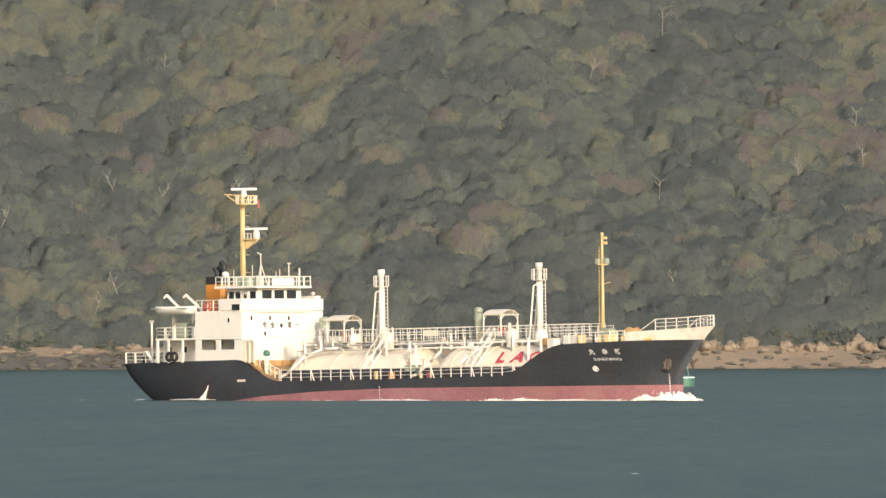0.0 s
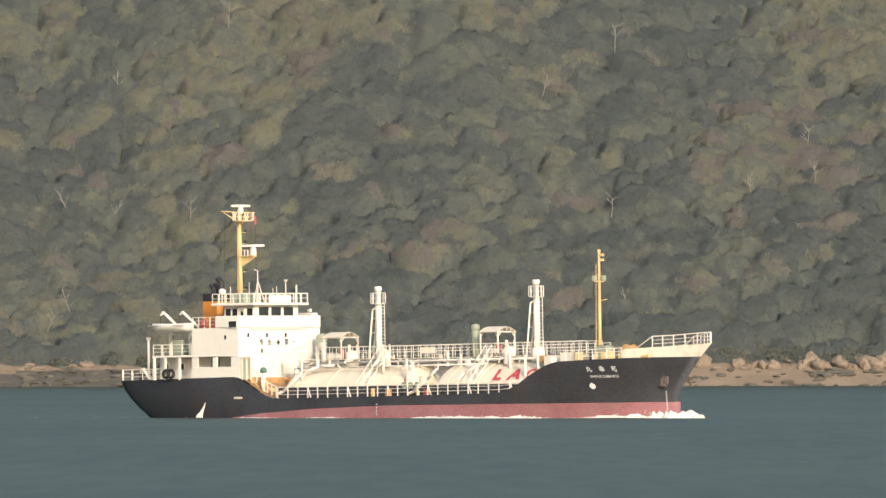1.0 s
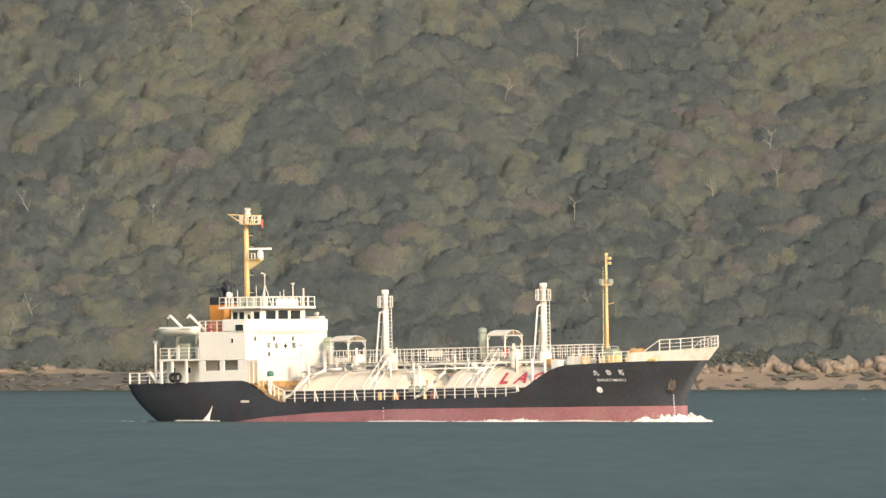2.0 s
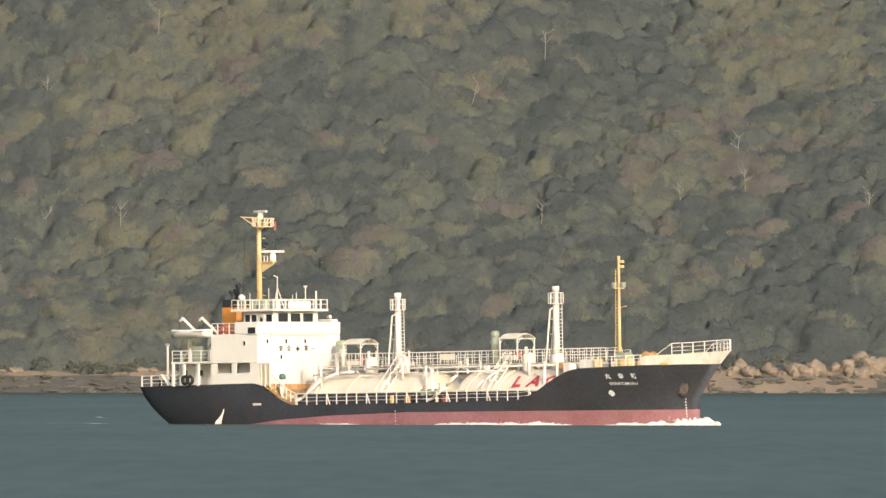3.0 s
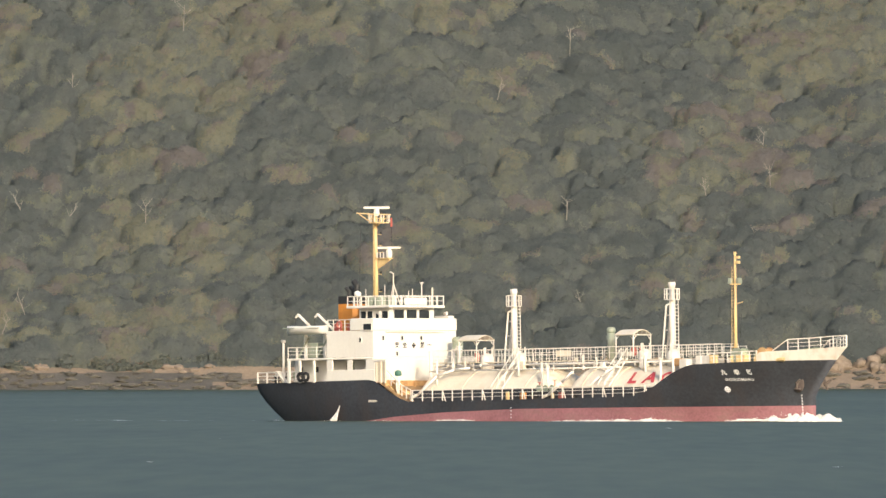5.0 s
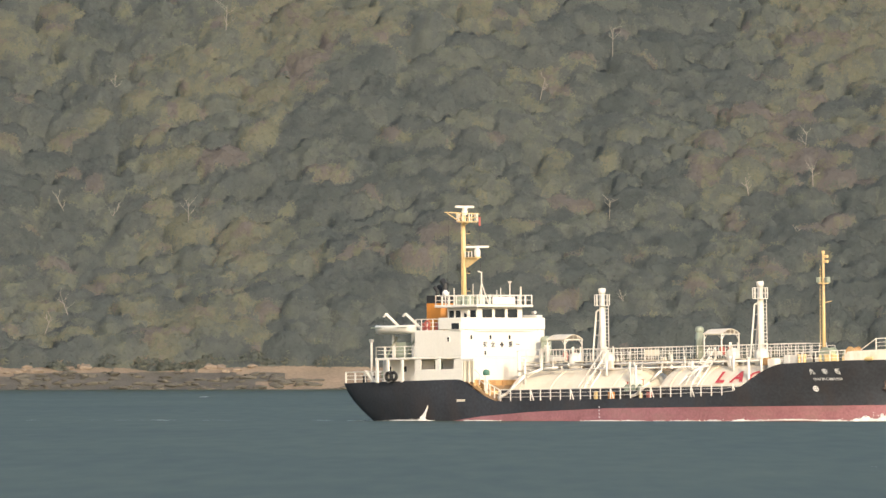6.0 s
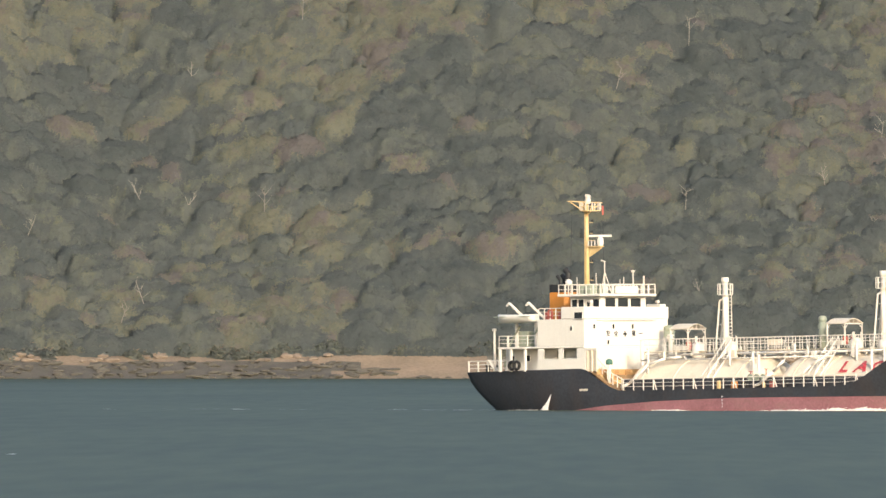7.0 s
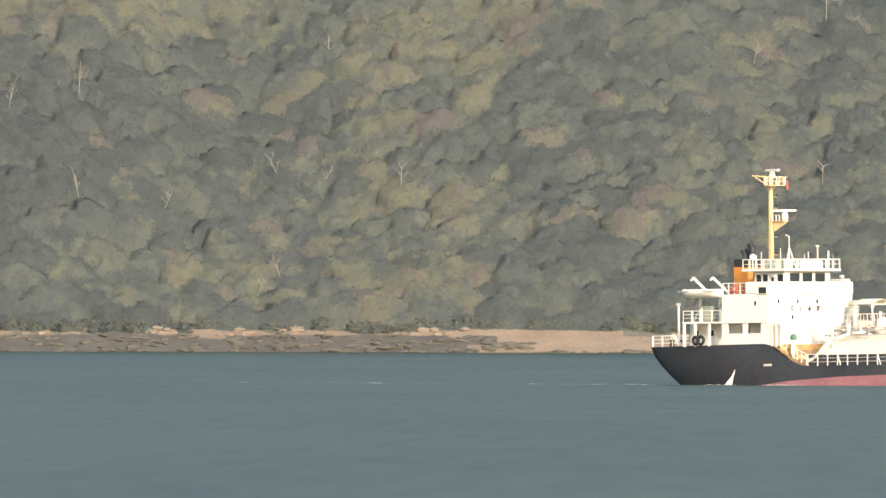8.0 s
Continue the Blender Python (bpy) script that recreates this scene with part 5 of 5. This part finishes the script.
def rock(name, mesh, x, s, r, label, group, sink=0.3, wide=1.0, turn=0.0):
    ob = new(name, mesh)
    y = shore_line(x) + s
    ob.matrix_basis = pose(x, y, ground_z(x, y) + r * sink, 0, 0, turn) @ Matrix.Diagonal((r * wide, r, r, 1))
    return tagged(ob, label, "rock", group)


rng = np.random.default_rng(21)
# tan boulders under the trees behind the sandy cove
for i in range(60):
    x = rng.uniform(24, 92)
    big = rng.random() < 0.3
    rock("boulder", BOULDERS[i % 6], x, rng.uniform(12, 17.5), rng.uniform(1.0, 1.7) if big else rng.uniform(0.35, 0.9),
         "large rounded tan boulder at the top of the beach" if big else "rounded tan boulder at the top of the beach", "boulders on the shore", turn=rng.uniform(0, 360))
for x, s, r in ((59.8, 13, 1.6), (64.2, 12.5, 1.9), (69.5, 13, 1.6), (74.5, 14, 1.2), (27.5, 14, 1.7), (31.5, 13.5, 1.5), (35.5, 15, 1.9), (57.0, 15, 1.1), (81, 13, 1.7), (85, 14, 1.3)):
    rock("boulder", BOULDERS[int(x) % 6], x, s, r, "large rounded tan boulder at the top of the beach", "boulders on the shore", turn=x * 37)
# dark weedy reef along the water
for i in range(290):
    x = rng.uniform(-165, -50) if i < 230 else rng.uniform(26, 100)
    rock("reef_rock", REEF[i % 5], x, rng.uniform(-1.5, 12), rng.uniform(0.3, 0.9), "low dark weedy rock at the waterline", "reef rocks", 0.1, rng.uniform(1.0, 2.0), rng.uniform(-50, 50))
# dark rocks between the boulders and the sand, and a brown outcrop in the bank beyond
for i in range(46):
    rock("reef_rock", REEF[i % 5], rng.uniform(57, 92), rng.uniform(6.5, 11.5), rng.uniform(0.4, 1.0), "low dark weedy rock below the boulders", "reef rocks", 0.1, rng.uniform(1.0, 2.0), rng.uniform(-50, 50))
for x, q, r in ((80.5, 16, 2.0), (83.5, 17.5, 2.6), (87.0, 16.5, 2.2), (90.5, 17.5, 2.7), (94.0, 16.5, 2.1), (73.5, 14.5, 2.2), (69.0, 14.0, 2.0)):
    rock("boulder", BOULDERS[int(x) % 6], x, q, r, "large rounded tan boulder at the top of the beach", "boulders on the shore", turn=x * 53)
# a low tongue of dark rock on the sand, and stones along its water's edge
shoal = random.Random(5)
for i in range(46):
    if i < 18:
        x, s, r = shoal.uniform(-53, -43), shoal.uniform(2.5, 7.0), shoal.uniform(0.4, 0.9)
    else:
        x, s, r = shoal.uniform(-42, -14), shoal.uniform(-1.0, 1.4), shoal.uniform(0.25, 0.6)
    rock("reef_rock", REEF[i % 5], x, s, r, "low dark weedy rock at the waterline", "reef rocks", 0.05, shoal.uniform(1.2, 2.4), shoal.uniform(-30, 30))
# pale rock ledges below the bank
for x, n in ((-118, 7), (-104, 5), (-90, 5), (-63, 6), (-140, 4), (40, 4)):
    for k in range(n):
        rock("rock_slab", SLABS[(k + n) % 4], x + rng.uniform(-7, 7), rng.uniform(11.5, 16.5), rng.uniform(0.5, 1.0), "pale tan rock ledge below the bank", "rock ledges", 0.2,
             rng.uniform(1.0, 1.7), rng.uniform(-40, 40))


def dead_tree(x, s, h, lean, seed, twigs=5):
    r = random.Random(seed)
    y = shore_line(x) + s
    t = thing("dead_tree", "bleached leafless dead tree standing in the wood", "tree", "dead trees", at=pose(x, y, ground_z(x, y)))
    top = Vector((lean * h, -0.6, h))
    part("trunk", rod(bmesh.new(), (0, 0, -0.5), top, 0.11, 0.05, 7), BLEACHED, t)
    for i in range(twigs):
        u = r.uniform(0.55, 0.98)
        a = top * u
        b = a + Vector((r.uniform(-1, 1) * h * 0.26, r.uniform(-0.4, 0.2), h * r.uniform(0.08, 0.32)))
        bm = rod(bmesh.new(), a, b, 0.05, 0.025, 5)
        c = a.lerp(b, 0.6)
        rod(bm, c, c + Vector((r.uniform(-1, 1) * h * 0.12, 0, h * r.uniform(0.03, 0.16))), 0.04, 0.025, 5)
        part("branch", bm, BLEACHED, t)


def uphill(x, z):
    """How far above the shore the ground at x reaches the height z."""
    s = 18.0
    while s < 220 and ground_z(x, shore_line(x) + s) < z:
        s += 1.0
    return s


# x, height of the foot above the sea, height, lean
DEAD = [(-71, 30, 10.5, 0.02), (-64, 70, 13, 0.05), (18, 67, 10, 0.03), (-94, 12, 9.5, -0.38), (58, 46, 9, 0.1), (60, 39, 9, -0.05), (53, 27, 7, 0.6),
        (21, 14, 7.5, -0.3), (2, 58, 8.5, 0.25), (85, 35, 8, 0.1), (17, 32, 8, 0.05), (-87, 59, 9, 0.0), (-139, 52, 10, 0.05), (-154, 47, 10, 0.2),
        (-95, 33, 9, -0.5), (-122, 26, 8, 0.5), (-137, 28, 10, -0.2), (-101, 9, 7, 0.4), (-90, 32, 7, 0.8), (47, 37, 8, -0.2)]
for k, (x, z, h, lean) in enumerate(DEAD):
    dead_tree(x, uphill(x, z), 0.85 * h, lean, k)

# ---- foam ----
def foam_mesh(name, seed, n, length, depth, height, size=0.1, mat=FOAM):
    """Broken white water: an uneven low ridge with small drops and tufts thrown off it."""
    r = random.Random(seed)
    bm = bmesh.new()
    nu, nw = max(12, int(length * 9)), 8
    rings = []
    for i in range(nu + 1):
        u = i / nu
        body = math.sin(math.pi * u) ** 0.6
        ring = []
        for j in range(nw + 1):
            w = j / nw * 2 - 1
            k = 0.55 + 0.75 * noise.noise(Vector((u * length * 0.7, w * 0.8, seed * 5.0))) + 0.55 * noise.noise(Vector((u * length * 3.0, w * 2.0, seed * 9.0)))
            side = 1 + 0.3 * noise.noise(Vector((u * length * 1.3, 4.0, seed)))
            ring.append(((u - 0.5) * length, w * depth * 0.5 * body * side, height * body * (1 - w * w) * max(-0.1, k) - 0.03 * (1 - body) - 0.02))
        rings.append(ring)
    loft(bm, rings, closed=False)
    for i in range(n):
        u, w = r.uniform(-0.5, 0.5), r.uniform(-0.5, 0.5)
        taper = max(0.05, 1 - (2 * u) ** 2)
        s = size * r.uniform(0.3, 1.1)
        bmesh.ops.create_icosphere(bm, subdivisions=1, radius=1.0, matrix=Matrix.Translation((u * length, w * depth * taper, height * taper * r.uniform(0.2, 1.15) * (1 - abs(w))))
                                   @ Euler((r.uniform(0, 3), r.uniform(0, 3), r.uniform(0, 3))).to_matrix().to_4x4() @ Matrix.Diagonal((s * 1.8, s, s * 0.6, 1)))
    return finish(bm, name, mat, smooth=True)


bow_wave = thing("bow_wave", "white breaking bow wave along the ship's side", "bow wave")
CREST = []


def crest(x, y, z, turn, seed, n, length, depth, height, size):
    ob = tagged(new("foam_crest", foam_mesh("foam_crest", seed, n, length, depth, height, size)), kind="stuff")
    ob.parent = bow_wave
    CREST.append((ob, x, y, z, turn))


for side in (-1, 1):
    crest(30.3, side * 0.75, -0.05, side * -14, 1, 40, 4.6, 2.0, 0.8, 0.06)
    crest(28.6, side * 1.35, -0.05, side * -19, 2, 50, 6.4, 1.4, 1.05, 0.06)
    crest(25.4, side * 2.7, -0.04, side * -20, 3, 30, 7.0, 1.0, 0.36, 0.05)
    crest(20.6, side * 4.3, -0.04, side * -17, 4, 30, 8, 0.9, 0.16, 0.04)
    crest(14.6, side * 5.6, -0.05, side * -9, 5, 35, 9.0, 1.2, 0.34, 0.05)
    crest(8.0, side * 6.2, -0.05, side * -3, 6, 35, 9.0, 1.2, 0.26, 0.05)
    crest(1.0, side * 6.2, -0.04, 0, 7, 30, 9, 0.9, 0.16, 0.04)
    crest(-8.0, side * 6.0, -0.05, 0, 8, 20, 5, 0.7, 0.14, 0.04)
    crest(-16.0, side * 6.0, -0.05, 0, 9, 20, 5, 0.7, 0.12, 0.04)
    crest(-24.4, side * 5.9, -0.03, 0, 10, 50, 5.5, 0.6, 0.12, 0.04)
crest(-33.4, 0, -0.05, 90, 12, 40, 8, 1.8, 0.16, 0.05)
# cooling water leaving the hull
bm = bmesh.new()
r = random.Random(3)
for i in range(260):
    u = r.random()
    q = Vector((-22.6 - 0.25 * u - 0.6 * u * u * r.random(), -5.62 - 0.25 * u, 1.35 - 1.35 * u))
    s = 0.025 + 0.07 * u
    bmesh.ops.create_icosphere(bm, subdivisions=1, radius=s, matrix=Matrix.Translation(q + Vector((r.uniform(-s, s), 0, r.uniform(-s, s)))) @ Matrix.Diagonal((1, 1, 1.8, 1)))
jet = tagged(part("water_jet", bm, FOAM, bow_wave, "white cooling water falling from the hull side", smooth=True), kind="stuff")

HEAD = radians(-42.0)
AHEAD = Vector((math.cos(HEAD), math.sin(HEAD), 0))
ABEAM = Vector((math.sin(HEAD), -math.cos(HEAD), 0))
WAKE = [foam_mesh("wake_foam", 60 + i, 14, 4.2, 1.6, 0.06, 0.04, FOAM if i == 2 else THIN_FOAM) for i in range(3)]
r = random.Random(17)
for i in range(40):
    back = 2 - 64 * r.random() ** 1.6
    p = Vector((1.22, 1800, 0)) + AHEAD * back + ABEAM * r.uniform(-4.0, 4.0)
    ob = new("wake_foam", WAKE[i % 3])
    f = r.uniform(0.2, 0.65)
    ob.matrix_basis = pose(p.x, p.y, 0.0, 0, 0, r.uniform(-25, 5)) @ Matrix.Diagonal((0.8 * f, f, f, 1))
    tagged(ob, "thin pale foam lying on the water astern", "foam", "wake foam")

CAP = [foam_mesh("whitecap", 80 + i, 12, 1.7, 0.7, 0.12, 0.03) for i in range(4)]
CAPS = []
r = random.Random(29)
for i in range(30):
    y = 560 + 2600 * r.random() ** 1.4
    x = r.uniform(-0.036, 0.024) * y
    ob = tagged(new("whitecap", CAP[i % 4]), "small white breaking wave crest on the open water", "whitecap", "whitecaps")
    f = r.uniform(0.4, 1.0) * (0.2 + y / 3000)
    ob.scale = (f, f, f)
    CAPS.append((ob, x, y, r.uniform(-20, 20), r.uniform(-0.5, 8.5), r.uniform(0.6, 1.5)))


# ---- channel buoy beyond the ship ----
buoy = thing("channel_buoy", "green steel channel buoy floating in the strait", "buoy", at=pose(12.75, 2380, -0.1) @ Matrix.Scale(1.5, 4))
bm = bmesh.new()
prof = [(0.55, -0.7), (0.8, -0.4), (0.82, 0.75), (0.7, 0.9), (0.3, 0.95)]
loft(bm, [[(a * math.cos(2 * math.pi * k / 20), a * math.sin(2 * math.pi * k / 20), h) for k in range(20)] for a, h in prof])
part("float", bm, GREEN, buoy, smooth=False)
part("white_band", rod(bmesh.new(), (0, 0, 0.76), (0, 0, 0.84), 0.84, n=20), LETTER, buoy, "white painted band")
for k in range(4):
    a = math.pi / 4 + k * math.pi / 2
    part("tower_leg", rod(bmesh.new(), (0.5 * math.cos(a), 0.5 * math.sin(a), 0.9), (0.16 * math.cos(a), 0.16 * math.sin(a), 2.3), 0.05, n=6), GREEN, buoy)
part("tower_ring", rod(bmesh.new(), (0, 0, 1.6), (0, 0, 1.66), 0.36, n=12), GREEN, buoy)
part("lantern", rod(bmesh.new(), (0, 0, 2.28), (0, 0, 2.6), 0.16, 0.12, 10), GREEN, buoy)


# ---- movement ----
SPEED, HEADING, MIDDLE = 5.49, -42.0, (1.22, 1800.0)


def way_made(t):
    """Metres run along the heading, gaining a little at the end."""
    k = min(1.0, max(0.0, (t - 6.2) / 1.8))
    return SPEED * (t - 3.5) + 0.42 * k * k * (3 - 2 * k)


def ship_pose(t):
    """Steady way along the heading with a very slow turn; bow up in ballast trim."""
    d = way_made(t)
    a = radians(HEADING)
    roll = 0.15 * math.sin(t * 0.9)
    return pose(MIDDLE[0] + d * math.cos(a), MIDDLE[1] + d * math.sin(a), 0.055 + 0.03 * math.sin(t * 1.1), roll, -0.745, HEADING - 0.25 * (t - 3.5))


def wave_pose(t):
    """The bow wave goes with the ship, level on the water."""
    d = way_made(t)
    a = radians(HEADING)
    return pose(MIDDLE[0] + d * math.cos(a), MIDDLE[1] + d * math.sin(a), 0.0, 0, 0, HEADING - 0.25 * (t - 3.5))


def motions():
    halves = [t * 0.5 for t in range(17)]
    walk(ship, [(t, ship_pose(t)) for t in halves])
    walk(bow_wave, [(t, wave_pose(t)) for t in halves])
    # foam crests heave and slide a little along the side
    for k, (ob, x, y, z, turn) in enumerate(CREST):
        rows = []
        for i in range(21):
            t = i * 0.4
            rows.append((t, pose(x + 0.35 * math.sin(2.1 * t + 1.7 * k), y, z + 0.10 * math.sin(3.3 * t + 2.3 * k) + 0.04 * math.sin(5.1 * t + k), 0, 0, turn)))
        walk(ob, rows)
    # upper scanner: 24 turns a minute
    walk(scanner_top, [(i * 0.1, pose(-23.0, 0, 19.5, 0, 0, -219 - 14.35 * i)) for i in range(81)])
    # wave crests rise, break and sink again
    for ob, x, y, turn, when, span in CAPS:
        f = ob.scale.x
        rows = []
        for i in range(21):
            t = i * 0.4
            up = math.exp(-((t - when) / span) ** 2)
            rows.append((t, pose(x - 0.25 * (t - when), y - 0.4 * (t - when), -0.45 * f * (1 - up), 0, 0, turn)))
        walk(ob, rows)


motions()
